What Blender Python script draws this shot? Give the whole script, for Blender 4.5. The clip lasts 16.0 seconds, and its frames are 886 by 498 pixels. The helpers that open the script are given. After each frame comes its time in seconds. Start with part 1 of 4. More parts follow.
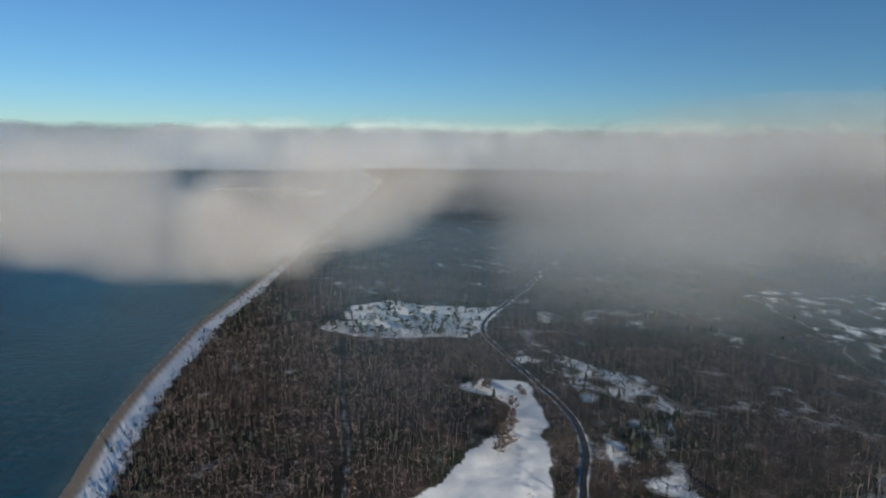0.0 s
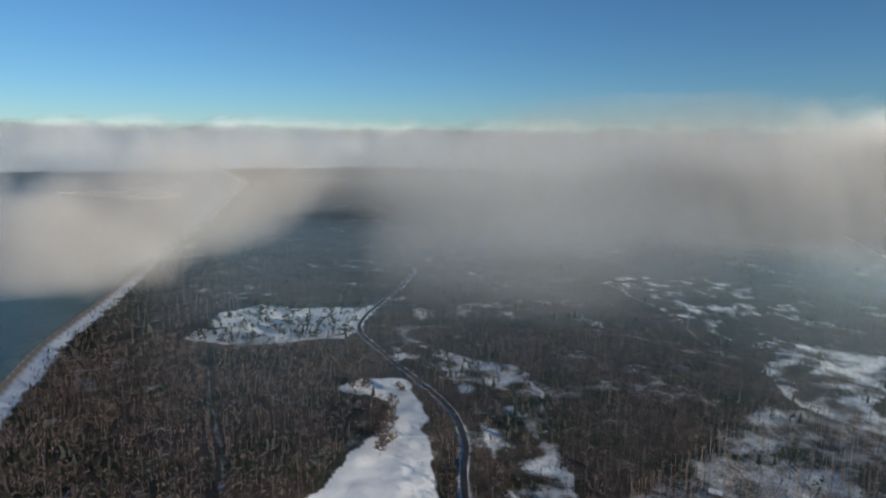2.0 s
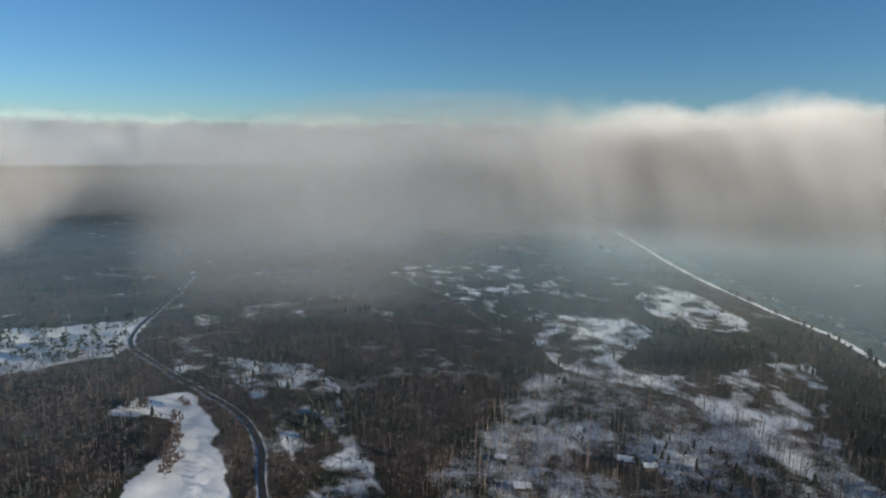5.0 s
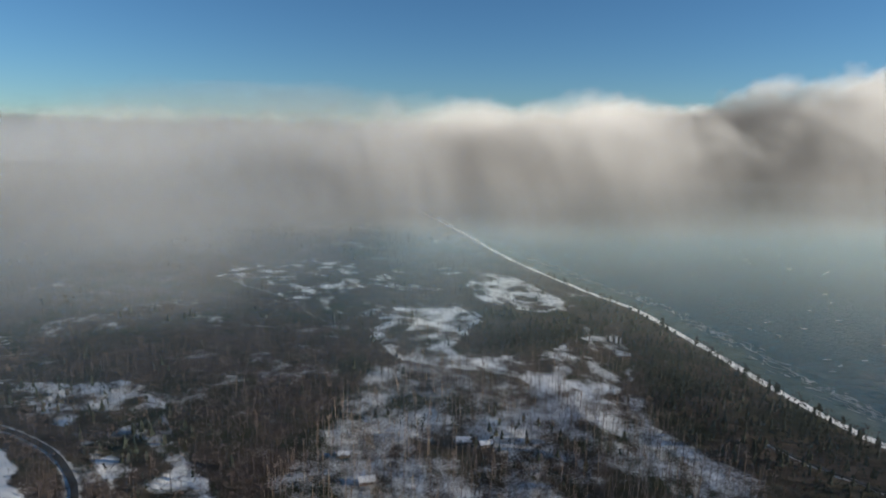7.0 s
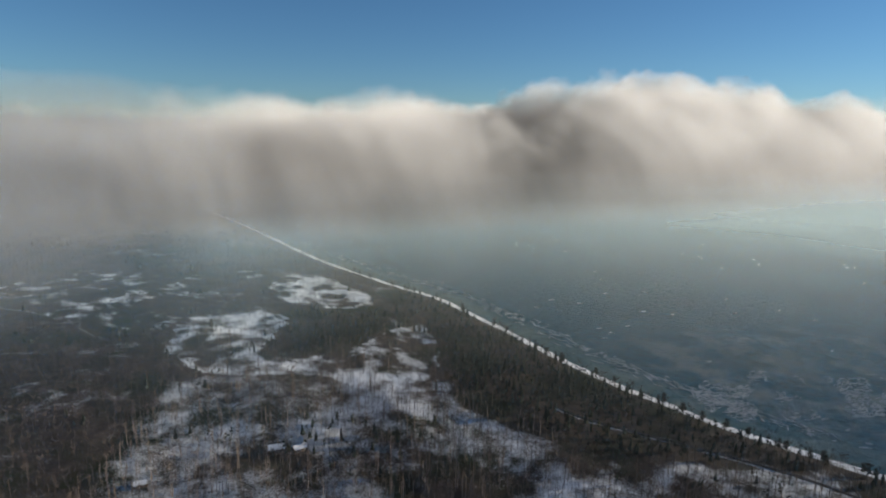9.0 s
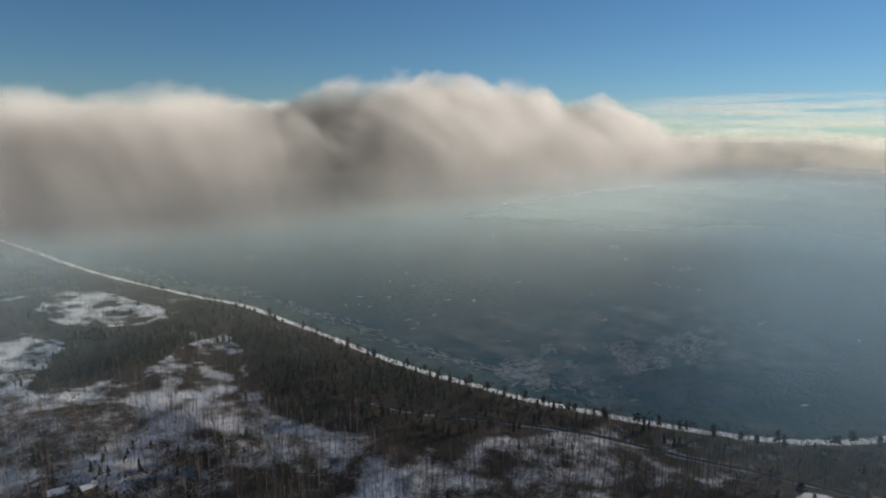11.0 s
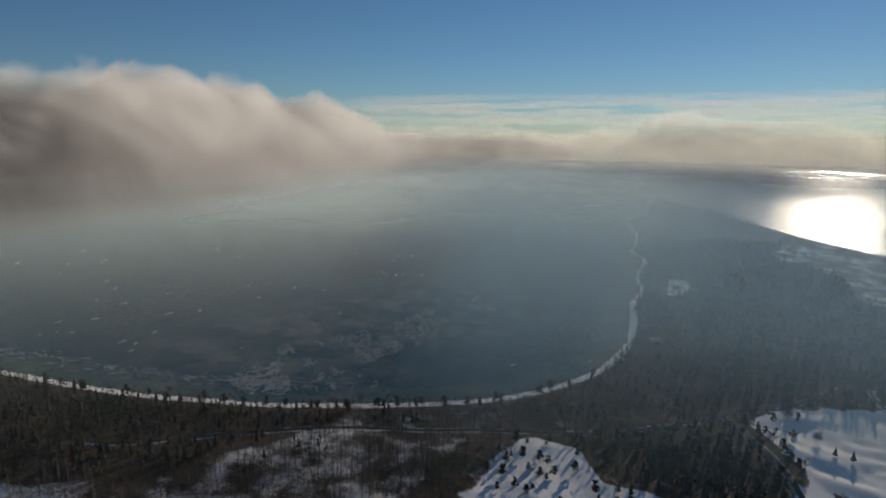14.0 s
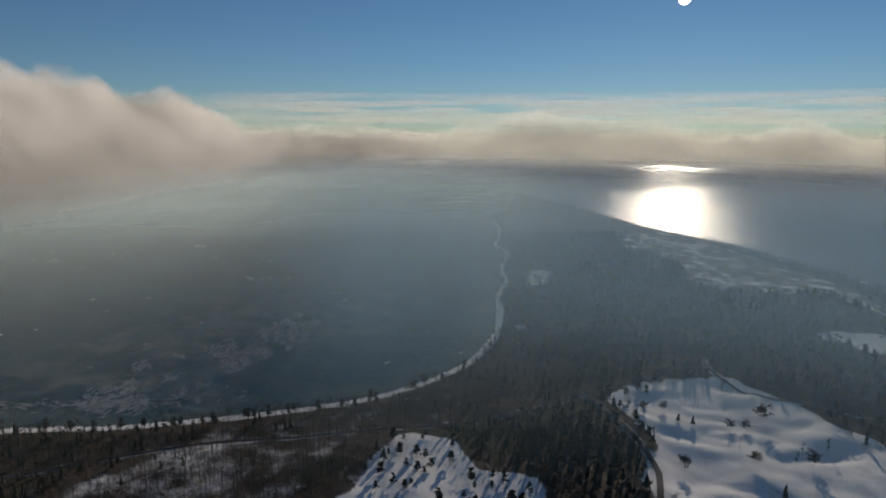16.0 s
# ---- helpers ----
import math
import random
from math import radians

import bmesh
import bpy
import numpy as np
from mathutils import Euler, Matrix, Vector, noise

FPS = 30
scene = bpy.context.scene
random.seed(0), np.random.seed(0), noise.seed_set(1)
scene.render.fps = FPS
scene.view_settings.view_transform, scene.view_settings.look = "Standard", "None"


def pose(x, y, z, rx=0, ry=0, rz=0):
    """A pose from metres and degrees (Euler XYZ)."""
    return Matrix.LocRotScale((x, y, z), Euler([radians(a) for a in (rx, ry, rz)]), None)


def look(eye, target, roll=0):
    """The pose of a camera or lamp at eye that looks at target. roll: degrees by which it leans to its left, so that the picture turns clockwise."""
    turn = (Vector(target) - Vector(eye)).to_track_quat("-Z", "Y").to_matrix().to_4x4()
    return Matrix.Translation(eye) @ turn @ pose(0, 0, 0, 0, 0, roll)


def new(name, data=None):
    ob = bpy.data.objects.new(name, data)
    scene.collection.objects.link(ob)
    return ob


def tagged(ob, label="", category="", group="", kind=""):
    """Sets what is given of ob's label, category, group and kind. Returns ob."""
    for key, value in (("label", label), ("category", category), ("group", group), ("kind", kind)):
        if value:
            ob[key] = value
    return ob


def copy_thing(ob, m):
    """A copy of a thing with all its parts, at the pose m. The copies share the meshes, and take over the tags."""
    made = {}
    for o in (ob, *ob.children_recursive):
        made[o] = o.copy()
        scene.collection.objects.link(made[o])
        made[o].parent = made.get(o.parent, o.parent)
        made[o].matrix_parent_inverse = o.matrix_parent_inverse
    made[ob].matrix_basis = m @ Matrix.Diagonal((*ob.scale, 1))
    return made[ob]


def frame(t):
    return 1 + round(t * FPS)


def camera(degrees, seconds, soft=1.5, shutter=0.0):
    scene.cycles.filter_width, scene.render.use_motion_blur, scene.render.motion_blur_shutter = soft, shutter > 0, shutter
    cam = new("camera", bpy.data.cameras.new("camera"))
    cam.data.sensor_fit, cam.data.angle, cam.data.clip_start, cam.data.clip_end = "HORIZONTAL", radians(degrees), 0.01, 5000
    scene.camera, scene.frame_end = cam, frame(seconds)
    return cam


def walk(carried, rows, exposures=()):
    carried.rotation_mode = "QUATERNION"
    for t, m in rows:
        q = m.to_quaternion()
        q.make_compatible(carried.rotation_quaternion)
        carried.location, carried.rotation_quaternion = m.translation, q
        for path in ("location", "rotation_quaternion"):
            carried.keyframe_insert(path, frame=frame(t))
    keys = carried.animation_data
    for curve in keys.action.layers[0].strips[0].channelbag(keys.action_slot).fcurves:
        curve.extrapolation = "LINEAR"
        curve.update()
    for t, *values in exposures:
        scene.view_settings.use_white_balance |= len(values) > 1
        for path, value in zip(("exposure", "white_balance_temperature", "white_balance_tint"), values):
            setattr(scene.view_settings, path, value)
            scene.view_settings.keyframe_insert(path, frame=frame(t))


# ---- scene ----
# Camera: a drone that hangs at 200 m and turns to its right
EYE_Z = 200.0
cam = camera(71.5, 16.0, soft=2.1)
TURN = [
    (0.0, 79.915, -0.70, 0.000), (0.5, 79.935, -0.71, -2.639), (1.0, 79.940, -0.70, -5.589), (1.5, 79.930, -0.66, -8.731),
    (2.0, 79.905, -0.65, -11.888), (2.5, 79.880, -0.68, -15.087), (3.0, 79.850, -0.70, -18.363), (3.5, 79.803, -0.73, -21.774),
    (4.0, 79.765, -0.78, -25.202), (6.5, 79.480, -1.02, -42.798), (7.0, 79.440, -1.08, -47.376), (7.5, 79.426, -1.11, -52.233),
    (8.0, 79.430, -1.15, -56.949), (8.5, 79.450, -1.17, -61.395), (9.0, 79.500, -1.18, -65.774), (11.5, 79.650, -0.88, -88.439),
    (12.0, 79.690, -0.82, -92.664), (12.5, 79.720, -0.77, -96.869), (13.0, 79.730, -0.71, -101.063), (13.5, 79.725, -0.68, -105.320),
    (14.0, 79.720, -0.64, -109.295), (14.5, 79.706, -0.60, -112.933), (15.0, 79.700, -0.55, -116.050), (15.5, 79.690, -0.50, -118.945),
    (16.0, 79.680, -0.48, -121.677)]
walk(cam, [(t, pose(0, 0, EYE_Z, rx, ry, rz)) for t, rx, ry, rz in TURN],
     exposures=[(0.0, 0.22, 6100, 4), (7.0, 0.35, 6200, 4), (9.0, 0.32, 6350, 5), (12.5, -0.18, 6600, 7), (16.0, -0.42, 6800, 9)])

# Sky and sun
SUN_AZ, SUN_EL = radians(142.0), radians(11.3)
TO_SUN = Vector((math.sin(SUN_AZ) * math.cos(SUN_EL), math.cos(SUN_AZ) * math.cos(SUN_EL), math.sin(SUN_EL)))
world = bpy.data.worlds.new("winter_sky")
scene.world = world
world.use_nodes = True
wn = world.node_tree.nodes
sky = wn.new("ShaderNodeTexSky")
sky.sky_type, sky.sun_disc = "NISHITA", False
sky.sun_elevation, sky.sun_rotation = SUN_EL, SUN_AZ
sky.altitude, sky.air_density, sky.dust_density, sky.ozone_density = 1500, 1.0, 0.03, 4.5
wn["Background"].inputs[1].default_value = 0.083
world.node_tree.links.new(sky.outputs[0], wn["Background"].inputs[0])
sun = new("sun_lamp", bpy.data.lights.new("sun_lamp", "SUN"))
sun.data.energy, sun.data.angle, sun.data.color = 5.0, radians(0.53), (1.0, 0.87, 0.72)
sun.matrix_world = look((0, 0, 600), Vector((0, 0, 600)) - TO_SUN)
scene.cycles.transparent_max_bounces = 128
scene.cycles.max_bounces, scene.cycles.diffuse_bounces = 7, 4


# ---- numbers: noise, curves, plans ----
def hash3(i, j, k, seed):
    h = (i * 374761393 + j * 668265263 + k * 3266489917 + seed * 974711) & 0xFFFFFFFF
    h = ((h ^ (h >> 13)) * 1274126177) & 0xFFFFFFFF
    h = ((h ^ (h >> 15)) * 2246822519) & 0xFFFFFFFF
    return ((h ^ (h >> 16)) & 0xFFFFFF) / float(0xFFFFFF)


def vnoise(x, y, z=0.0, seed=0):
    """Smooth value noise, 0 to 1."""
    x, y, z = np.broadcast_arrays(np.asarray(x, float), np.asarray(y, float), np.asarray(z, float))
    i, j, k = (np.floor(a).astype(np.int64) for a in (x, y, z))
    u, v, w = x - i, y - j, z - k
    u, v, w = (a * a * (3 - 2 * a) for a in (u, v, w))
    out = 0
    for a in (0, 1):
        for b in (0, 1):
            for c in (0, 1):
                out = out + hash3(i + a, j + b, k + c, seed) * (u if a else 1 - u) * (v if b else 1 - v) * (w if c else 1 - w)
    return out


def fbm(x, y, z=0.0, seed=0, octaves=4):
    x, y, z = np.asarray(x, float), np.asarray(y, float), np.asarray(z, float)
    total, amp, norm = 0, 1.0, 0
    for o in range(octaves):
        total = total + amp * vnoise(x * 2 ** o, y * 2 ** o, z * 2 ** o, seed + o)
        norm, amp = norm + amp, amp * 0.5
    return total / norm


def smooth(a, b, v):
    t = np.clip((v - a) / (b - a), 0, 1)
    return t * t * (3 - 2 * t)


def curve(points, closed=False, per=5):
    """A smooth line through control points."""
    p = np.array(points, float)
    n = len(p)
    out = []
    for i in range(n if closed else n - 1):
        a, b, c, d = (p[(i + o) % n] if closed else p[min(max(i + o, 0), n - 1)] for o in (-1, 0, 1, 2))
        for s in np.arange(per) / per:
            out.append(0.5 * (2 * b + (c - a) * s + (2 * a - 5 * b + 4 * c - d) * s * s + (3 * b - a - 3 * c + d) * s ** 3))
    if not closed:
        out.append(p[-1])
    return np.array(out)


def line_dist(x, y, line, closed=False):
    """Distance from each point to a line."""
    best = np.full(np.shape(x), 1e12)
    m = len(line)
    for i in range(m if closed else m - 1):
        ax, ay = line[i]
        bx, by = line[(i + 1) % m]
        dx, dy = bx - ax, by - ay
        s = np.clip(((x - ax) * dx + (y - ay) * dy) / (dx * dx + dy * dy + 1e-9), 0, 1)
        best = np.minimum(best, (x - ax - s * dx) ** 2 + (y - ay - s * dy) ** 2)
    return np.sqrt(best)


def inside(x, y, line):
    odd = np.zeros(np.shape(x), bool)
    for i in range(len(line)):
        ax, ay = line[i]
        bx, by = line[(i + 1) % len(line)]
        if ay != by:
            odd ^= ((ay > y) != (by > y)) & (x < (bx - ax) * (y - ay) / (by - ay) + ax)
    return odd


def signed(x, y, line):
    """Distance into a closed outline, negative outside."""
    d = line_dist(x, y, line, True)
    return np.where(inside(x, y, line), d, -d)


WEST = curve([(-1500, 4780), (-1000, 4760), (-640, 4300), (-500, 3800), (-323, 2994), (-278, 2116), (-265, 1413), (-264, 1004), (-262, 791),
              (-263, 683), (-262, 620), (-254, 551), (-247, 486), (-236, 416), (-223, 357), (-212, 314), (-180, 150), (-150, -100), (-120, -400), (-60, -640)])
BACK = curve([(-60, -640), (60, -800), (220, -890), (381, -957)])
OUTER = curve([(381, -957), (547, -1018), (763, -1097), (983, -1151), (1402, -1307), (2084, -1498), (2675, -1420)])
BAY = curve([(2675, -1420), (2300, -1160), (1760, -960), (1672, -887), (1544, -901), (1422, -936), (1282, -922), (1071, -803), (960, -715), (919, -682), (850, -655),
             (802, -617), (740, -560), (674, -518), (610, -455), (562, -424), (501, -375), (464, -333), (437, -293), (418, -235), (414, -188), (420, -146), (430, -105), (443, -63)])
EAST = curve([(443, -63), (457, -22), (476, 14), (499, 58), (536, 114), (594, 187), (624, 230), (678, 304), (710, 385), (781, 532), (843, 638), (1020, 911),
              (1500, 1700), (2300, 2700), (3400, 3400)])
FAR = np.array([(3400, 3400), (2600, 4050), (1500, 4560), (400, 4780), (-700, 4770), (-1500, 4800)], float)
LAND = np.concatenate([WEST[:-1], BACK[:-1], OUTER[:-1], BAY[:-1], EAST[:-1], FAR[:-1]])
ISLAND = curve([(-893, 2390), (-805, 2480), (-600, 2490), (-434, 2300), (-541, 2100), (-731, 2260)], True)
SPIT = curve([(-2600, 4120), (-2330, 4300), (-2050, 4330), (-2250, 4230), (-2500, 4060)], True)
# clearings
HEATH = curve([(-121, 602), (-106, 656), (-81, 708), (-10, 703), (46, 690), (65, 686), (41, 603), (11, 584), (-72, 578), (-107, 587)], True, 3)
MEADOW = curve([(-20, 270), (-6, 312), (8, 336), (27, 363), (44, 392), (46, 424), (12, 456), (46, 471), (72, 457), (72, 388), (66, 320), (60, 260)], True, 4)
GLADE = curve([(74, 546), (107, 540), (136, 500), (168, 466), (166, 398), (145, 321), (135, 260), (100, 260), (104, 320), (108, 389), (100, 464), (74, 505)], True, 4)
FIELDS = curve([(381, 757), (488, 790), (590, 713), (529, 565), (416, 488), (389, 543), (392, 638)], True, 4)
RIDGE = curve([(389, 448), (459, 490), (516, 421), (488, 391), (404, 355), (401, 319), (479, 290), (559, 275), (535, 248), (498, 224), (432, 197),
               (383, 218), (383, 253), (382, 286), (358, 327), (354, 385)], True, 3)
KNOLL = curve([(610, 509), (696, 519), (644, 399), (590, 350), (557, 381), (552, 434)], True, 4)
DUNES = curve([(310, -341), (311, -391), (293, -445), (270, -457), (231, -453), (193, -440), (160, -435), (100, -400), (120, -300), (203, -262), (238, -304), (279, -328)], True, 4)
SLOPE = curve([(280, -110), (293, -125), (322, -150), (332, -183), (309, -199), (274, -193), (254, -215), (239, -215), (220, -190), (250, -120)], True, 4)
SHORE_FIELDS = curve([(784, -861), (897, -1075), (741, -1060), (510, -945), (392, -872), (301, -765), (395, -815), (413, -753), (500, -717), (650, -835)], True, 4)
SOUTH_FIELD = curve([(308, -632), (292, -664), (267, -686), (240, -624), (274, -626)], True, 4)
YARD = curve([(694, -585), (681, -607), (619, -552), (630, -532)], True, 4)
# woods
BEECHES = curve([(166, 277), (214, 301), (289, 347), (339, 362), (379, 273), (415, 193), (390, 120), (330, 60), (250, 40), (150, 180)], True, 4)
BIRCHES = curve([(250, 75), (311, 70), (345, 32), (384, -6), (412, -51), (409, -105), (383, -172), (352, -151), (320, -110), (270, -60), (230, 0)], True, 4)
SPRUCES = curve([(514, 408), (586, 348), (538, 297), (482, 290), (420, 326)], True, 4)
BELT = curve([(670, 363), (650, 285), (580, 190), (528, 117), (486, 60), (466, 16), (446, -26), (432, -59), (400, -57), (376, 7), (366, 75), (385, 152), (482, 215), (565, 306)], True, 4)
PINES = curve([(322, -200), (318, -260), (308, -335), (270, -318), (240, -298), (210, -280), (190, -240), (225, -215), (260, -222)], True, 4)
# roads
ROAD_WEST = curve([(60, 200), (72, 270), (82, 320), (92, 359), (90, 414), (74, 474), (57, 539), (43, 603), (57, 663), (110, 779), (150, 900)])
ROAD_BAY = curve([(414, 90), (407, 55), (400, -25), (391, -66), (374, -109), (354, -157), (334, -213), (322, -263), (322, -309), (324, -347), (316, -383), (330, -460)])
ROAD_SOUTH = curve([(322, -326), (300, -322), (282, -315), (247, -303), (219, -286), (205, -272), (170, -230)])
ROAD_FIELD = curve([(322, -475), (316, -467), (290, -449), (261, -443), (231, -453), (180, -480)])
TRACK = curve([(-96, 572), (-78, 459), (-59, 370), (-53, 317), (-50, 250)])
LANE = curve([(387, 738), (392, 638), (386, 570), (375, 514), (372, 470)])
ROADS = [("road", ROAD_WEST, 3.8), ("road", ROAD_BAY, 3.6), ("road", ROAD_SOUTH, 3.6), ("road", ROAD_FIELD, 2.6)]


def land_exact(x, y):
    return np.maximum(np.maximum(signed(x, y, LAND), signed(x, y, ISLAND)), signed(x, y, SPIT))


def raster(x0, x1, y0, y1, cell):
    gx, gy = np.meshgrid(np.arange(x0, x1 + cell, cell), np.arange(y0, y1 + cell, cell), indexing="ij")
    return x0, y0, cell, land_exact(gx, gy)


NEAR_LAND, FAR_LAND = raster(-700, 1400, -1300, 1300, 6.0), raster(-5100, 5100, -5100, 5100, 40.0)


def sampled(x, y, table):
    x0, y0, cell, values = table
    u, v = np.clip((x - x0) / cell, 0, values.shape[0] - 1.001), np.clip((y - y0) / cell, 0, values.shape[1] - 1.001)
    i, j = u.astype(int), v.astype(int)
    u, v = u - i, v - j
    return (values[i, j] * (1 - u) * (1 - v) + values[i + 1, j] * u * (1 - v) + values[i, j + 1] * (1 - u) * v + values[i + 1, j + 1] * u * v)


def land_in(x, y):
    """Distance inland, negative out at sea."""
    x, y = np.asarray(x, float), np.asarray(y, float)
    close = (x > -690) & (x < 1390) & (y > -1290) & (y < 1290)
    return np.where(close, sampled(x, y, NEAR_LAND), sampled(x, y, FAR_LAND))


def road_near(x, y):
    return np.minimum.reduce([line_dist(x, y, r[1]) for r in ROADS])


def warp(x, y):
    return x + 16 * (fbm(x / 22, y / 22, 3) - 0.5), y + 16 * (fbm(x / 22, y / 22, 9) - 0.5)


def open_ground(x, y):
    """1 in the clearings, 0 in the woods."""
    u, v = warp(x, y)
    best = np.zeros(np.shape(x))
    for line in (HEATH, MEADOW, GLADE, FIELDS, RIDGE, KNOLL, DUNES, SLOPE, SHORE_FIELDS, SOUTH_FIELD, YARD):
        best = np.maximum(best, smooth(-3, 3, signed(u, v, line)))
    return best


def height(x, y, d):
    """Height of the ground, where d is the distance inland."""
    rise = smooth(0, 30, d) * 2.2 + smooth(20, 160, d) * 5
    z = np.where(d > 0, 0.25 + rise, -2.5 * smooth(0, 12, -d))
    roll = smooth(25, 90, d)
    z = z + roll * (9 * (fbm(x / 130, y / 130, 1, octaves=3) - 0.45) + 4.2 * (fbm(x / 30, y / 30, 2, octaves=3) - 0.5))
    dune = smooth(-5, 15, signed(x, y, DUNES))
    u = 0.80 * x - 0.60 * y
    w = 0.60 * x + 0.80 * y
    z = z + dune * 8.0 * (np.abs(2 * fbm(u / 34 + 1.5 * fbm(x / 60, y / 60, 8), w / 62, 4, octaves=2) - 1) - 0.3)
    return z


def ground_z(x, y):
    x, y = np.atleast_1d(np.asarray(x, float)), np.atleast_1d(np.asarray(y, float))
    return height(x, y, land_in(x, y))


def mesh_from(name, verts, faces, material, attrs=None, smooth_faces=False):
    """A mesh from number arrays; all faces have the same corner count."""
    me = bpy.data.meshes.new(name)
    verts, faces = np.asarray(verts, np.float32), np.asarray(faces, np.int32)
    k = faces.shape[1]
    me.vertices.add(len(verts)), me.loops.add(faces.size), me.polygons.add(len(faces))
    me.vertices.foreach_set("co", verts.ravel())
    me.loops.foreach_set("vertex_index", faces.ravel())
    me.polygons.foreach_set("loop_start", np.arange(0, faces.size, k, dtype=np.int32))
    me.polygons.foreach_set("use_smooth", np.full(len(faces), smooth_faces))
    for key, (kind, values) in (attrs or {}).items():
        at = me.attributes.new(key, kind, "POINT")
        at.data.foreach_set("value" if kind == "FLOAT" else "vector", np.asarray(values, np.float32).ravel())
    me.materials.append(material)
    me.update(calc_edges=True)
    me.validate()
    return me


# ---- materials ----
def nodes_of(name):
    m = bpy.data.materials.new(name)
    m.use_nodes = True
    t = m.node_tree
    return m, t, t.nodes["Principled BSDF"], t.nodes, t.links


def add(t, kind, **inputs):
    n = t.nodes.new(kind)
    for key, value in inputs.items():
        n.inputs[key.replace("_", " ")].default_value = value
    return n


def noise_tex(t, scale, detail=5.0, rough=0.6, coord=None):
    n = add(t, "ShaderNodeTexNoise", Scale=scale, Detail=detail, Roughness=rough)
    if coord is not None:
        t.links.new(coord, n.inputs["Vector"])
    return n


def ramp(t, src, stops):
    n = t.nodes.new("ShaderNodeValToRGB")
    while len(n.color_ramp.elements) < len(stops):
        n.color_ramp.elements.new(0.5)
    for e, (pos, col) in zip(n.color_ramp.elements, stops):
        e.position, e.color = pos, (*col, 1)
    t.links.new(src, n.inputs[0])
    return n


def mix_col(t, fac, a, b):
    n = t.nodes.new("ShaderNodeMix")
    n.data_type = "RGBA"
    for sock, val in ((n.inputs[0], fac), (n.inputs[6], a), (n.inputs[7], b)):
        if isinstance(val, (tuple, float, int)):
            sock.default_value = val if isinstance(val, (float, int)) else (*val, 1)
        else:
            t.links.new(val, sock)
    return n.outputs[2]


def calc(t, op, a, b=0.0, clamp=False):
    n = t.nodes.new("ShaderNodeMath")
    n.operation, n.use_clamp = op, clamp
    for sock, val in zip(n.inputs, (a, b)):
        if isinstance(val, (float, int)):
            sock.default_value = val
        else:
            t.links.new(val, sock)
    return n.outputs[0]


def attr(t, name):
    n = t.nodes.new("ShaderNodeAttribute")
    n.attribute_name = name
    return n


def geo(t):
    return t.nodes.new("ShaderNodeNewGeometry").outputs["Position"]


def plain(name, color, rough=0.8, spread=0.35, scale=0.6, metallic=0.0, bump=0.0):
    """A simple surface with variation in tone at two scales."""
    m, t, b, n, l = nodes_of(name)
    p = geo(t)
    a = noise_tex(t, scale, 6, 0.65, p)
    c = noise_tex(t, scale * 9, 4, 0.6, p)
    lo, hi = tuple(v * (1 - spread) for v in color), tuple(min(1, v * (1 + spread)) for v in color)
    both = calc(t, "ADD", calc(t, "MULTIPLY", a.outputs[0], 0.65), calc(t, "MULTIPLY", c.outputs[0], 0.35))
    l.new(ramp(t, both, [(0.3, lo), (0.7, hi)]).outputs[0], b.inputs["Base Color"])
    b.inputs["Roughness"].default_value, b.inputs["Metallic"].default_value = rough, metallic
    b.inputs["Specular IOR Level"].default_value = 0.15 if rough > 0.6 else 0.5
    if bump:
        bm_ = add(t, "ShaderNodeBump", Strength=bump, Distance=0.2)
        l.new(c.outputs[0], bm_.inputs["Height"]), l.new(bm_.outputs[0], b.inputs["Normal"])
    return m


def ground_material():
    m, t, b, n, l = nodes_of("snowy_ground")
    p = geo(t)
    big, mid, fine = noise_tex(t, 0.018, 6, 0.65, p), noise_tex(t, 0.11, 6, 0.7, p), noise_tex(t, 0.9, 5, 0.7, p)
    litter = ramp(t, calc(t, "ADD", calc(t, "MULTIPLY", mid.outputs[0], 0.6), calc(t, "MULTIPLY", fine.outputs[0], 0.4)),
                  [(0.3, (0.028, 0.023, 0.021)), (0.5, (0.068, 0.053, 0.045)), (0.72, (0.135, 0.098, 0.072))])
    mossy = mix_col(t, ramp(t, big.outputs[0], [(0.45, (0, 0, 0)), (0.62, (1, 1, 1))]).outputs[0], litter.outputs[0], (0.030, 0.036, 0.022))
    snow_col = ramp(t, mid.outputs[0], [(0.25, (0.72, 0.715, 0.71)), (0.6, (0.86, 0.845, 0.825))])
    rough_mask = calc(t, "ADD", calc(t, "MULTIPLY", mid.outputs[0], 0.4), calc(t, "MULTIPLY", fine.outputs[0], 0.6))
    cover = calc(t, "SUBTRACT", calc(t, "ADD", attr(t, "snow").outputs["Fac"], rough_mask), 1.0)
    mask = ramp(t, calc(t, "ADD", cover, 0.5), [(0.42, (0, 0, 0)), (0.66, (1, 1, 1))])
    col = mix_col(t, mask.outputs[0], mossy, snow_col.outputs[0])
    sand = ramp(t, fine.outputs[0], [(0.3, (0.20, 0.155, 0.115)), (0.7, (0.33, 0.27, 0.21))])
    col = mix_col(t, attr(t, "sand").outputs["Fac"], col, sand.outputs[0])
    l.new(col, b.inputs["Base Color"])
    b.inputs["Roughness"].default_value, b.inputs["Specular IOR Level"].default_value = 0.9, 0.08
    bm_ = add(t, "ShaderNodeBump", Strength=0.7, Distance=0.8)
    l.new(mid.outputs[0], bm_.inputs["Height"]), l.new(bm_.outputs[0], b.inputs["Normal"])
    return m


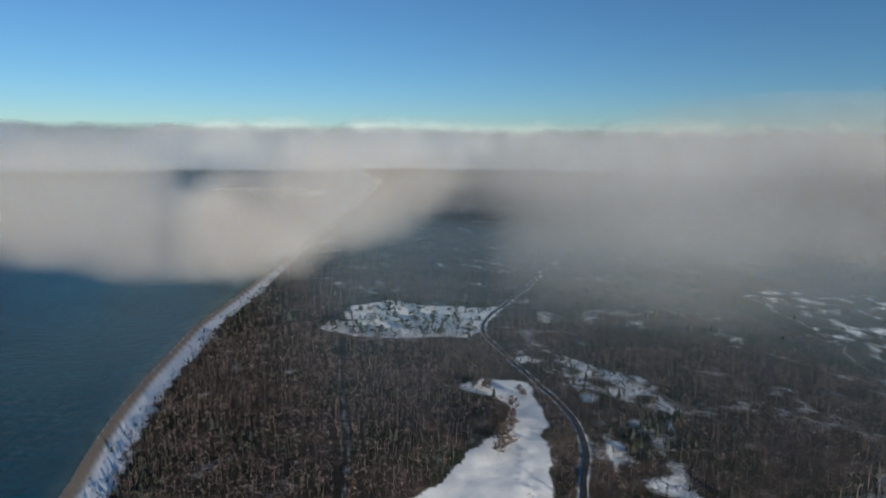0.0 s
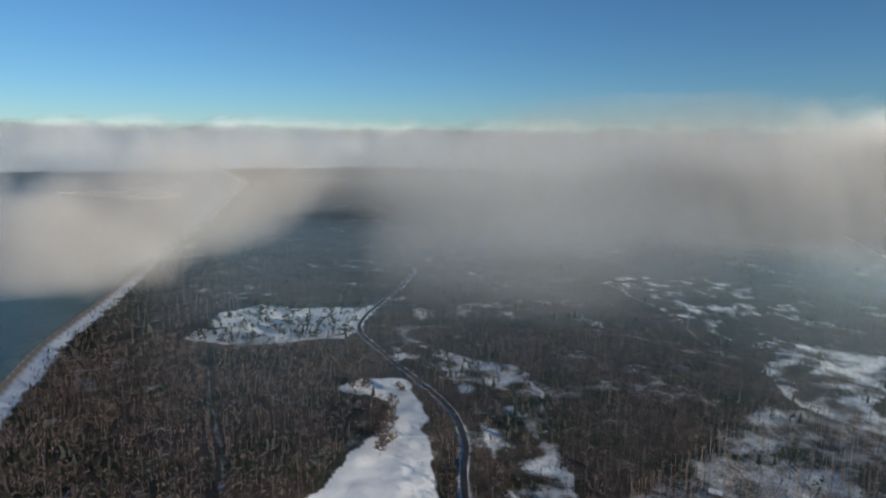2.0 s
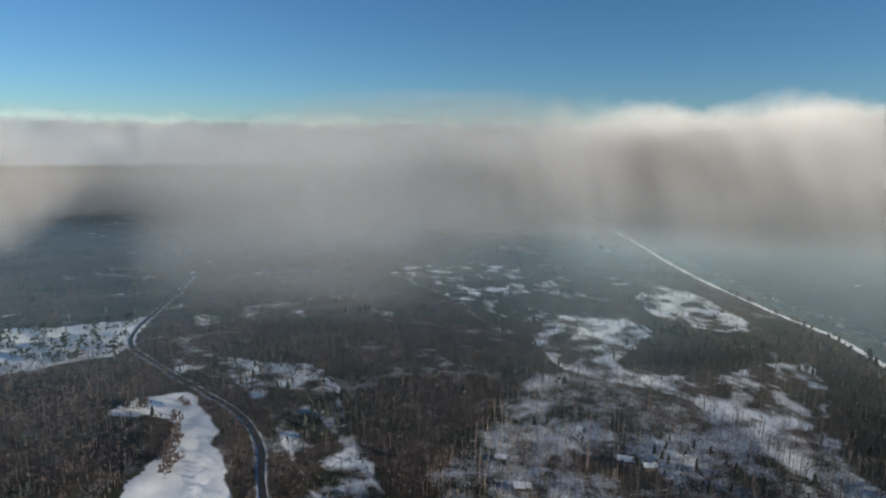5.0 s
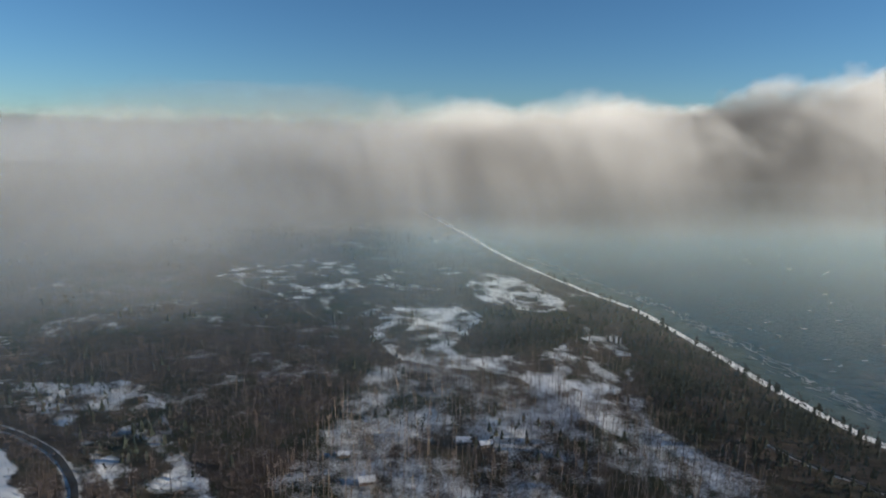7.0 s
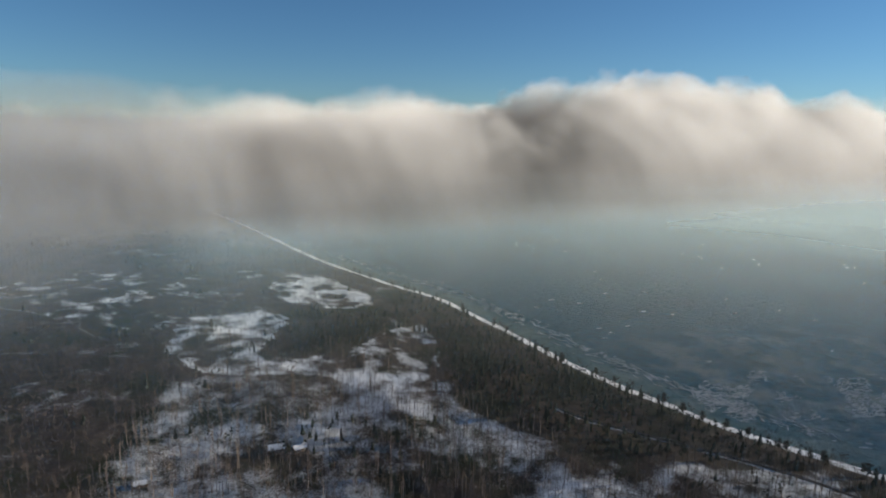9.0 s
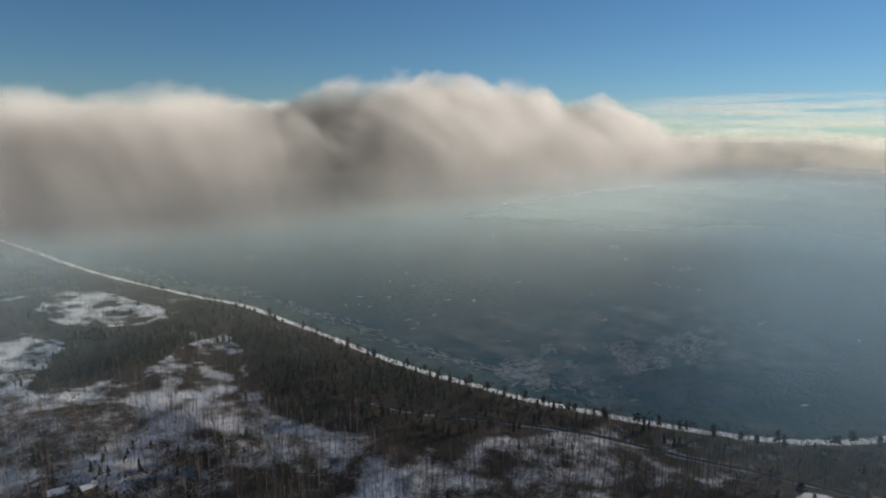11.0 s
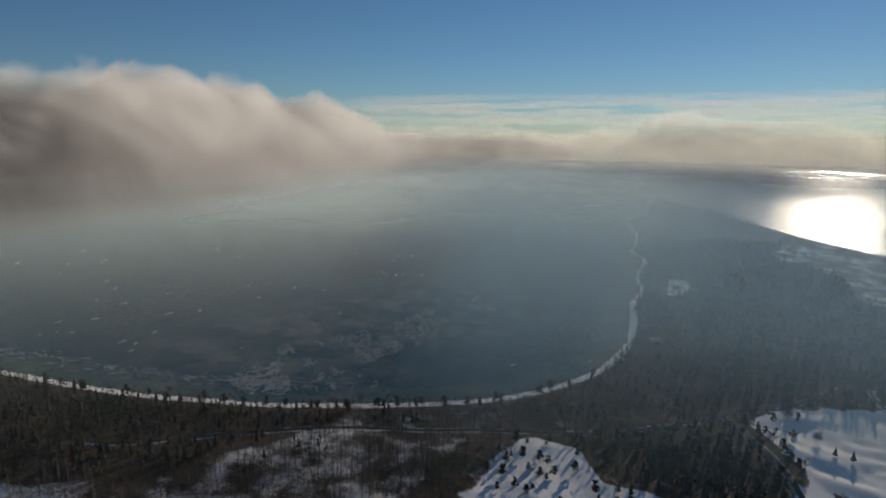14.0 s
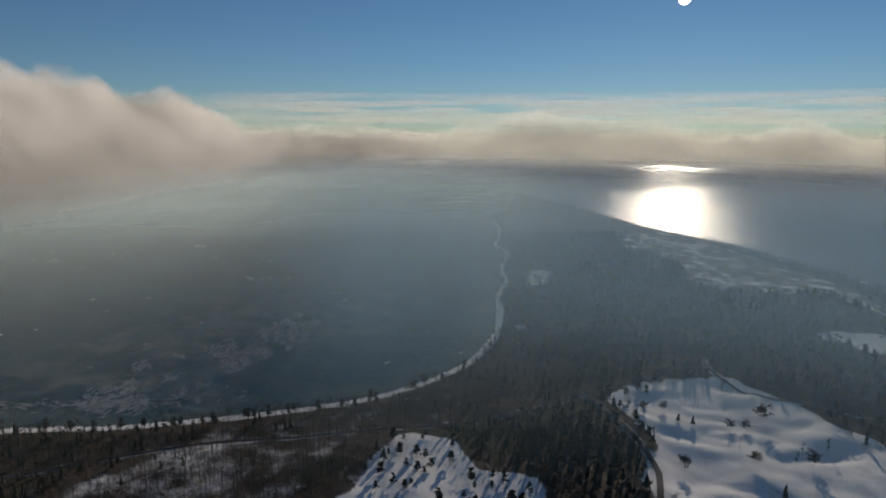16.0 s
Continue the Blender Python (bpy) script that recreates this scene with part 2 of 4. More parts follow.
def water_material():
    m, t, b, n, l = nodes_of("cold_sea_water")
    p = geo(t)
    big = noise_tex(t, 0.004, 5, 0.6, p)
    deep = ramp(t, big.outputs[0], [(0.35, (0.004, 0.052, 0.078)), (0.65, (0.007, 0.072, 0.104))])
    streak = noise_tex(t, 0.02, 6, 0.65, p)
    shoal = calc(t, "MULTIPLY", attr(t, "shoal").outputs["Fac"], ramp(t, streak.outputs[0], [(0.3, (0.3, 0.3, 0.3)), (0.65, (1, 1, 1))]).outputs[0])
    col = mix_col(t, shoal, deep.outputs[0], (0.10, 0.135, 0.115))
    slush = calc(t, "MULTIPLY", attr(t, "slush").outputs["Fac"], ramp(t, streak.outputs[0], [(0.45, (0, 0, 0)), (0.7, (1, 1, 1))]).outputs[0])
    l.new(mix_col(t, slush, col, (0.20, 0.21, 0.20)), b.inputs["Base Color"])
    b.inputs["Roughness"].default_value, b.inputs["IOR"].default_value = 0.27, 1.33
    b.inputs["Specular IOR Level"].default_value = 0.22
    wave, chop = noise_tex(t, 0.10, 3, 0.55, p), noise_tex(t, 0.6, 3, 0.6, p)
    h = calc(t, "ADD", calc(t, "MULTIPLY", wave.outputs[0], 1.0), calc(t, "MULTIPLY", chop.outputs[0], 0.22))
    bm_ = add(t, "ShaderNodeBump", Strength=1.0, Distance=1.8)
    l.new(h, bm_.inputs["Height"]), l.new(bm_.outputs[0], b.inputs["Normal"])
    return m


def vapour_material(name, tint, grain=0.006, stretch=1.0, heap=0.0, swell=0.0, size=190.0):
    """Droplets of cloud: they scatter light to both sides. heap and swell: how far, in metres, rounded heads and broad
    swells push the cloud's edge in and out; without them the edge is torn by a fine grain alone."""
    m, t, b, n, l = nodes_of(name)
    p = geo(t)
    n.remove(b)
    thick = attr(t, "thick").outputs["Fac"]
    if heap:
        wind = noise_tex(t, 1.4 / size, 1, 0.5, p)
        bent = n.new("ShaderNodeVectorMath")
        bent.operation = "MULTIPLY_ADD"
        bent.inputs[1].default_value = (0.28 * size,) * 3
        l.new(wind.outputs["Color"], bent.inputs[0]), l.new(p, bent.inputs[2])
        cell = add(t, "ShaderNodeTexVoronoi", Scale=1.0 / size, Detail=2.0, Roughness=0.5, Lacunarity=2.5)
        cell.normalize = True
        l.new(bent.outputs[0], cell.inputs["Vector"])
        broad = noise_tex(t, 0.45 / size, 4, 0.62, bent.outputs[0])
        push = calc(t, "ADD", calc(t, "MULTIPLY", calc(t, "SUBTRACT", 0.36, cell.outputs["Distance"]), 2 * heap),
                    calc(t, "MULTIPLY", calc(t, "SUBTRACT", broad.outputs[0], 0.5), 2 * swell))
        deep = calc(t, "DIVIDE", calc(t, "ADD", attr(t, "inside").outputs["Fac"], push), attr(t, "soft").outputs["Fac"], True)
        alpha = calc(t, "MULTIPLY", thick, calc(t, "MULTIPLY", deep, calc(t, "SUBTRACT", 2.0, deep)), True)
    elif not grain:
        alpha = calc(t, "MULTIPLY", thick, 1.0, True)
    else:
        flat = n.new("ShaderNodeVectorMath")
        flat.operation = "MULTIPLY"
        flat.inputs[1].default_value = (1, 1, stretch)
        l.new(p, flat.inputs[0])
        rag = noise_tex(t, grain, 5, 0.6, flat.outputs[0])
        ragged = ramp(t, rag.outputs[0], [(0.36, (0, 0, 0)), (0.62, (1, 1, 1))])
        body = attr(t, "cover").outputs["Fac"]
        alpha = calc(t, "MULTIPLY", thick, calc(t, "ADD", calc(t, "MULTIPLY", ragged.outputs[0], calc(t, "SUBTRACT", 1.0, body)), body), True)
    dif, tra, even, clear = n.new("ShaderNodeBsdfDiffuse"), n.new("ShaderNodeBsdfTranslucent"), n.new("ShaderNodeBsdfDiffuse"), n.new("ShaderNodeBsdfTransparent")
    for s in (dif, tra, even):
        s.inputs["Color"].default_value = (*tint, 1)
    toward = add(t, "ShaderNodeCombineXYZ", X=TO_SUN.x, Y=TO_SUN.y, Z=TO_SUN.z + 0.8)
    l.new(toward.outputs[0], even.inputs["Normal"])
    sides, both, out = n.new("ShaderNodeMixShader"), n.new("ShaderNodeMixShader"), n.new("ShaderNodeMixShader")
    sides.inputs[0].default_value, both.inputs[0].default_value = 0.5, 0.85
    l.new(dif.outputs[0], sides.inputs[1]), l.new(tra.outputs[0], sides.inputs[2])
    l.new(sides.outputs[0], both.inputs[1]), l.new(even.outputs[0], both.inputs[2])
    l.new(alpha, out.inputs[0]), l.new(clear.outputs[0], out.inputs[1]), l.new(both.outputs[0], out.inputs[2])
    l.new(out.outputs[0], n["Material Output"].inputs["Surface"])
    return m


M_GROUND, M_WATER = ground_material(), water_material()
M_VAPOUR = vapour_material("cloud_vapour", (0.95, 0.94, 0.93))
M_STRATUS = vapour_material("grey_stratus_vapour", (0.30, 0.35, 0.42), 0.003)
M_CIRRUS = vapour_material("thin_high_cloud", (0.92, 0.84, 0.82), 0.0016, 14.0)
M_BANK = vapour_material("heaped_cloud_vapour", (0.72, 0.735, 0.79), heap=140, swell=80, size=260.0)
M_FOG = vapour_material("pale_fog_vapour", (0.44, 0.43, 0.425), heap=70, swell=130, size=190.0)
# northern fog in cloud shade: the shade is put in as a bluish-grey tint
M_SHADED_FOG = vapour_material("shade_tinted_fog_vapour", (0.43, 0.455, 0.49), heap=60, swell=120, size=280.0)
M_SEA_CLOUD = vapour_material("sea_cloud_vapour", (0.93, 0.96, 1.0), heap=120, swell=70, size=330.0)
# distance haze painted on sheets: its dimness and blue cast are in the tint
M_HAZE = vapour_material("tinted_distance_haze", (0.29, 0.44, 0.58), 0.0)
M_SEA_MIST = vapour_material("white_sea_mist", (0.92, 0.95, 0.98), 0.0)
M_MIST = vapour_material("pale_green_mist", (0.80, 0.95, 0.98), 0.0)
M_ASPHALT = plain("dark_asphalt", (0.045, 0.045, 0.05), 0.9, 0.3, 0.5)
M_BARK = plain("bare_twigs_bark", (0.092, 0.072, 0.067), 0.9, 0.5, 0.02)
M_TRUNK = plain("grey_beech_bark", (0.17, 0.135, 0.115), 0.9, 0.4, 0.03)
M_NEEDLE = plain("dark_needles", (0.034, 0.041, 0.033), 0.8, 0.45, 0.03)
M_SNOW = plain("packed_snow", (0.66, 0.67, 0.70), 0.7, 0.08, 0.3)
M_ICE = plain("drift_ice", (0.30, 0.33, 0.34), 0.7, 0.3, 0.05)
M_WALL = plain("weathered_boards", (0.10, 0.075, 0.06), 0.8, 0.3, 1.0)
M_GLASS = plain("dark_window_glass", (0.03, 0.035, 0.04), 0.1, 0.1, 1.0)

# ---- the ground and the sea ----
def polar(az_deg, radii):
    a, r = np.meshgrid(np.radians(az_deg), radii)
    x, y = (r * np.sin(a)).ravel(), (r * np.cos(a)).ravel()
    rows_, cols = len(radii), len(az_deg)
    i, j = np.meshgrid(np.arange(rows_ - 1), np.arange(cols), indexing="ij")
    k = (j + 1) % cols
    f = np.stack([i * cols + j, i * cols + k, (i + 1) * cols + k, (i + 1) * cols + j], -1).reshape(-1, 4)[:, ::-1]
    return x, y, f


AZ_FINE = np.concatenate([np.arange(-40, 162, 0.36), np.arange(162, 320, 4.0)])
x, y, f = polar(AZ_FINE, np.concatenate([[0.01, 60, 130, 180], np.geomspace(215, 4900, 310)]))
inland = land_in(x, y)
z = height(x, y, inland)
u, v = warp(x, y)
open_m = open_ground(x, y)
dark_wood = np.maximum.reduce([smooth(-4, 6, signed(u, v, s)) for s in (SPRUCES, BELT, PINES)])
patch = fbm(x / 45, y / 45, 5)
streak = fbm(x / 14, y / 14, 15)
snow = 0.31 + 0.36 * (patch - 0.5) + 0.4 * (streak - 0.5) + 0.165 * smooth(-10, 10, signed(u, v, BEECHES)) + 0.13 * smooth(-10, 10, signed(u, v, BIRCHES)) - 0.25 * dark_wood - 0.35 * smooth(-250, -400, y)
west_d = line_dist(x, y, WEST)
rim = smooth(36, 20, inland + 14 * (fbm(x / 9, y / 9, 6) - 0.5)) * (inland > 0) * (west_d < 60)
east_rim = smooth(11, 6, inland) * (inland > 0) * (west_d >= 60)
rough_land = np.maximum.reduce([smooth(-6, 6, signed(u, v, s)) for s in (FIELDS, RIDGE, KNOLL, GLADE, SHORE_FIELDS)])
bare_top = 0.95 - rough_land * (0.47 + 0.9 * (0.5 - streak) + 0.5 * (0.5 - patch))
bare_top = bare_top - 0.11 * smooth(-6, 6, signed(u, v, FIELDS)) - 0.08 * smooth(-6, 6, signed(u, v, GLADE))
snow = np.maximum.reduce([snow, bare_top * open_m, 0.95 * rim * (0.55 + 0.45 * smooth(1000, 740, y)), 0.9 * east_rim])
road_d = road_near(x, y)
snow = np.maximum(snow, 0.58 * smooth(5.5, 2.5, road_d))
snow = np.maximum(snow, 0.46 * smooth(3, 1, np.minimum(line_dist(x, y, TRACK), line_dist(x, y, LANE))))
far_isle = np.maximum(signed(x, y, ISLAND), signed(x, y, SPIT)) > 0
snow = np.where(far_isle, 0.62, snow)
sand = smooth(12, 7, inland) * (west_d < 40) * (inland > -2)
ground = tagged(new("ground", mesh_from("ground", np.stack([x, y, z], 1), f, M_GROUND,
                {"snow": ("FLOAT", snow), "sand": ("FLOAT", sand)}, True)), "snow-dusted heath and forest floor running down to the shores", "ground", kind="structure")
x, y, f = polar(np.concatenate([np.arange(-40, 162, 0.8), np.arange(164, 320, 4.0)]), np.concatenate([[0.01, 100], np.geomspace(190, 4940, 140)]))
off = -land_in(x, y)
shoal = smooth(55, 4, off + 20 * (fbm(x / 40, y / 40, 41) - 0.5)) * (line_dist(x, y, WEST) > 100) * (np.hypot(x, y) < 1500) * 0.9
shoal = np.maximum(shoal, 0.5 * smooth(14, 2, off))
slush = smooth(-60, 60, signed(x, y, curve([(455, -60), (500, 20), (600, 60), (720, -60), (760, -260), (640, -330), (540, -220)], True, 4))) * 0.8
sea = tagged(new("water", mesh_from("water", np.stack([x, y, 0 * x], 1), f, M_WATER, {"shoal": ("FLOAT", shoal), "slush": ("FLOAT", slush)}, True)),
             "cold dark teal sea with small waves", "sea", kind="structure")


def ribbon(name, line, width, material, lift):
    line = curve(line, per=2)
    d = np.gradient(line, axis=0)
    d /= np.linalg.norm(d, axis=1)[:, None]
    side = np.stack([-d[:, 1], d[:, 0]], 1) * width / 2
    cross = [-1.0, -0.5, 0, 0.5, 1.0]
    pts = np.concatenate([line + c * side for c in cross])
    m = len(line)
    zc = ground_z(line[:, 0], line[:, 1]) + lift
    zz = np.concatenate([zc + (0.06 * (1 - c * c)) for c in cross])
    i = np.arange(m - 1)
    faces = np.concatenate([np.stack([k * m + i, (k + 1) * m + i, (k + 1) * m + i + 1, k * m + i + 1], 1) for k in range(4)])[:, ::-1]
    return new(name, mesh_from(name, np.column_stack([pts, zz]), faces, material, None, True))


for nm, line, width in ROADS:
    tagged(ribbon(nm, line, width, M_ASPHALT, 0.45), "narrow dark asphalt road with snowy verges", "road", kind="structure")

# ---- trees ----
RNG = np.random.default_rng(5)


def tube(p, q, r0, r1, sides=3, turn=0.0):
    p, q = np.array(p, float), np.array(q, float)
    axis = (q - p) / (np.linalg.norm(q - p) + 1e-9)
    e = np.cross(axis, [0.31, 0.95, 0.05])
    e /= np.linalg.norm(e)
    g = np.cross(axis, e)
    ang = turn + np.arange(sides) * 2 * np.pi / sides
    ring = np.cos(ang)[:, None] * e + np.sin(ang)[:, None] * g
    v = np.concatenate([p + r0 * ring, q + r1 * ring])
    i = np.arange(sides)
    j = (i + 1) % sides
    f = np.concatenate([np.stack([i, j, sides + j], 1), np.stack([i, sides + j, sides + i], 1)])
    return v, f


def joined(pieces):
    V, F, o = [], [], 0
    for v, f in pieces:
        V.append(v), F.append(np.asarray(f) + o)
        o += len(v)
    return np.concatenate(V), np.concatenate(F)


def sliver(p, q, w):
    """A long thin twig spray: three corners."""
    p, q = np.array(p, float), np.array(q, float)
    side = np.cross(q - p, RNG.normal(size=3))
    side *= w / (np.linalg.norm(side) + 1e-9)
    mid = p + 0.55 * (q - p)
    return np.stack([p, mid + side, q, mid - side]), np.array([[0, 1, 2], [0, 2, 3]])


def bare_tree(tall, limbs, twigs, trunk_sides=4, wide=0.36, fat=1.0, split=0.38):
    """Trunk, limbs and twig sprays of a leafless tree; returns wood and crown."""
    wood, crown = [], []
    r = tall * 0.013
    lean = RNG.normal(size=2) * tall * 0.02
    fork = np.array([lean[0], lean[1], tall * split])
    wood.append(tube((0, 0, -0.4), fork, r, r * 0.75, trunk_sides))
    tip = np.array([lean[0] * 2, lean[1] * 2, tall * 0.95])
    wood.append(tube(fork, tip, r * 0.7, r * 0.15, 3))
    ends = [(fork, tip)]
    for i in range(limbs):
        a = 2.4 * i + RNG.normal() * 0.4
        h = 0.25 + 0.55 * (i + 0.5) / limbs
        p = fork + (tip - fork) * (h - 0.2)
        out = tall * wide * (1.15 - 0.6 * h) * RNG.uniform(0.7, 1.2)
        q = p + np.array([math.cos(a) * out, math.sin(a) * out, tall * RNG.uniform(0.12, 0.3)])
        wood.append(tube(p, q, r * 0.4, r * 0.1, 3))
        ends.append((p, q))
    for i in range(twigs):
        p, q = ends[RNG.integers(len(ends))]
        s = p + (q - p) * RNG.uniform(0.35, 1.0)
        d = RNG.normal(size=3)
        d[2] = abs(d[2]) * 0.9 + 0.2
        d *= tall * RNG.uniform(0.09, 0.2) / np.linalg.norm(d)
        crown.append(sliver(s, s + d, fat * tall * RNG.uniform(0.012, 0.028)))
    return joined(wood), joined(crown)


def conifer(tall, tiers, sides, wide=0.2, low=0.12):
    """Ragged tiers of drooping boughs round a straight stem."""
    wood = tube((0, 0, -0.4), (0, 0, tall * 0.9), tall * 0.018, tall * 0.004, 4)
    parts = []
    for i in range(tiers):
        h = low + (0.97 - low) * i / tiers
        rad = tall * wide * (1 - h) ** 0.75 * RNG.uniform(0.85, 1.15) + tall * 0.02
        ang = np.arange(2 * sides) * np.pi / sides + RNG.uniform(0, 6)
        rr = rad * np.where(np.arange(2 * sides) % 2, 0.62, 1.0) * RNG.uniform(0.75, 1.2, 2 * sides)
        zz = tall * (h + RNG.uniform(-0.015, 0.015, 2 * sides))
        v = np.concatenate([[[0, 0, tall * min(1, h + 1.9 * (0.97 - low) / tiers)]], np.stack([rr * np.cos(ang), rr * np.sin(ang), zz], 1), [[0, 0, tall * (h + 0.04)]]])
        k = np.arange(2 * sides)
        n = (k + 1) % (2 * sides)
        parts.append((v, np.concatenate([np.stack([0 * k, 1 + k, 1 + n], 1), np.stack([0 * k + 2 * sides + 1, 1 + n, 1 + k], 1)])))
    return wood, joined(parts)


def pine(tall, clumps, wide=0.3, fat=1.0):
    """A pine: bare stem and an uneven crown of needle clumps."""
    wood = [tube((0, 0, -0.4), (0.02 * tall, 0, tall * 0.9), tall * 0.022, tall * 0.008, 4)]
    parts = []
    for i in range(clumps):
        h = RNG.uniform(0.25, 0.95)
        a, out = RNG.uniform(0, 6.28), tall * wide * RNG.uniform(0.1, 0.9) * (1.15 - h)
        c = np.array([math.cos(a) * out, math.sin(a) * out, tall * h])
        if i < 4 and clumps > 8:
            wood.append(tube((0, 0, tall * h * 0.8), c, tall * 0.008, tall * 0.003, 3))
        d = RNG.normal(size=(7, 3))
        d /= np.linalg.norm(d, axis=1)[:, None]
        v = c + d * fat * tall * RNG.uniform(0.06, 0.13) * np.array([1, 1, 0.65])
        f = [(p, q, r) for p in range(7) for q in range(p + 1, 7) for r in range(q + 1, 7) if (p * 5 + q * 3 + r * 7) % 4 == 0]
        parts.append((v, np.array(f)))
    return joined(wood), joined(parts)


def stamp(name, label, kinds, xs, ys, scale, material):
    """Many trees in one mesh: each place takes one of the given shapes."""
    if len(xs) == 0:
        return None
    zs = ground_z(xs, ys)
    pick = RNG.integers(len(kinds), size=len(xs))
    V, F, o = [], [], 0
    for i, (v, f) in enumerate(kinds):
        m = pick == i
        a = RNG.uniform(0, 6.28, m.sum())
        c, s = np.cos(a)[:, None], np.sin(a)[:, None]
        k = scale[m][:, None]
        wx = xs[m][:, None] + k * (c * v[:, 0] - s * v[:, 1])
        wy = ys[m][:, None] + k * (s * v[:, 0] + c * v[:, 1])
        wz = zs[m][:, None] + k * v[:, 2]
        V.append(np.stack([wx, wy, wz], -1).reshape(-1, 3))
        F.append((np.arange(m.sum())[:, None, None] * len(v) + f[None]).reshape(-1, 3) + o)
        o += m.sum() * len(v)
    ob = new(name, mesh_from(name, np.concatenate(V), np.concatenate(F), material))
    return tagged(ob, label, "forest", "", "stuff")


def lattice(r0, r1, space, az=(-42, 165)):
    """Jittered places in a ring sector round the foot of the drone."""
    out = []
    g = np.arange(-r1, r1, space)
    gx, gy = np.meshgrid(g, g)
    gx, gy = gx.ravel() + RNG.uniform(-0.5, 0.5, gx.size) * space, gy.ravel() + RNG.uniform(-0.5, 0.5, gy.size) * space
    r, a = np.hypot(gx, gy), np.degrees(np.arctan2(gx, gy))
    m = (r >= r0) & (r < r1) & (a > az[0]) & (a < az[1])
    return gx[m], gy[m]


def woods(x, y):
    """What grows where: chance of a leafless tree and of an evergreen."""
    d = land_in(x, y)
    u, v = warp(x, y)
    op = open_ground(x, y)
    west = line_dist(x, y, WEST)
    shore = np.where(west < 80, smooth(24, 40, d), smooth(5, 14, d))
    clear = (1 - 0.985 * op) * shore * smooth(3.2, 6, road_near(x, y)) * smooth(1.5, 3.5, line_dist(x, y, TRACK))
    thin = np.maximum(smooth(-10, 10, signed(u, v, BEECHES)), smooth(-10, 10, signed(u, v, BIRCHES)))
    glade = smooth(-4, 4, signed(u, v, GLADE)) + 0.75 * smooth(-4, 4, signed(u, v, RIDGE)) * smooth(0.38, 0.58, fbm(x / 20, y / 20, 27)) + 0.75 * smooth(-4, 4, signed(u, v, KNOLL)) + 0.35 * smooth(-4, 4, signed(u, v, FIELDS))
    dark = np.maximum.reduce([smooth(-4, 6, signed(u, v, s)) for s in (SPRUCES, BELT, PINES)])
    south = smooth(-260, -420, y)
    n = fbm(x / 40, y / 40, 12)
    belt = smooth(-4, 6, signed(u, v, BELT))
    ever = np.clip((0.9 - 0.2 * belt) * dark + 0.75 * south + 0.35 * smooth(0.60, 0.70, n) + 0.2 * smooth(-4, 4, signed(u, v, GLADE)), 0, 1)
    stand = np.clip(clear * (1 - 0.12 * thin) * (0.75 + 0.5 * fbm(x / 25, y / 25, 17)) + 0.75 * glade * op * shore, 0, 1)
    return stand, ever


def tall_beeches(x, y):
    u, v = warp(x, y)
    return np.maximum.reduce([signed(u, v, s_) for s_ in (BEECHES, BIRCHES, RIDGE, KNOLL)]) > 0


def bare_parts(t):
    return joined([t[0], t[1]])


def forest(r0, r1, space, bare_kinds, ever_kinds, tall, what, az=(-42, 165)):
    xs, ys = lattice(r0, r1, space, az)
    stand, ever = woods(xs, ys)
    up = RNG.random(len(xs)) < stand
    xs, ys, ever = xs[up], ys[up], ever[up]
    e = RNG.random(len(xs)) < ever
    sc = tall * RNG.uniform(0.65, 1.25, len(xs))
    pole = tall_beeches(xs, ys) & ~e & (r1 < 700)
    stamp("beech_wood", "slender bare beech trunks over thin snow", pole_kinds, xs[pole], ys[pole], 1.4 * sc[pole], M_TRUNK)
    e2 = e | pole
    stamp("forest", "leafless brown deciduous forest, " + what, bare_kinds, xs[~e2], ys[~e2], sc[~e2], M_BARK)
    stamp("evergreen_forest", "dark green pines and spruces, " + what, ever_kinds, xs[e], ys[e], sc[e] * 0.85, M_NEEDLE)


near_bare = [bare_parts(bare_tree(1.0, 3, 19, 3, 0.44, 0.75)) for _ in range(8)]
pole_kinds = [bare_parts(bare_tree(1.0, 2, 7, 3, 0.14, 0.42, 0.6)) for _ in range(6)]
mid_bare = [bare_parts(bare_tree(1.0, 1, 8, 3)) for _ in range(6)]
near_ever = [conifer(1.0, 3, 4, 0.22)[1] for _ in range(2)] + [joined(pine(0.95, 5, 0.38, 1.35)) for _ in range(6)]
mid_ever = [conifer(0.9, 3, 3, 0.34)[1] for _ in range(2)] + [pine(0.85, 3, 0.55, 1.9)[1] for _ in range(4)]
far_any = [pine(0.7, 3, 0.8, 2.2)[1] for _ in range(6)]
forest(225, 620, 4.9, near_bare, near_ever, 9.5, "near the road and the coast")
forest(620, 1250, 8.2, mid_bare, mid_ever, 11.5, "farther up the coast", (-42, 92))
forest(620, 1300, 6.6, mid_ever, mid_ever, 11.0, "on the southern peninsula", (92, 165))
forest(1250, 2900, 18.0, far_any, far_any, 12.0, "far off in the haze", (-30, 165))

# ---- single things ----
HOMES = [(480, -392), (448, -328), (653, -567)]


def part(name, data, material, parent, label=""):
    """One mesh under a thing or a part, from (corners, triangles)."""
    ob = new(name, mesh_from(name, data[0], data[1], material))
    ob.parent = parent
    return tagged(ob, label) if label else ob


def at_ground(x_, y_, turn=0.0, size=1.0, sink=0.0):
    return pose(x_, y_, float(ground_z(x_, y_)[0]) - sink, 0, 0, turn) @ Matrix.Diagonal((size, size, size, 1))


def tree_thing(name, label, category, group, shape, wood_mat, leaf_mat):
    ob = new(name)
    part("trunk", shape[0], wood_mat, ob)
    part("crown", shape[1], leaf_mat, ob)
    return tagged(ob, label, category, group)


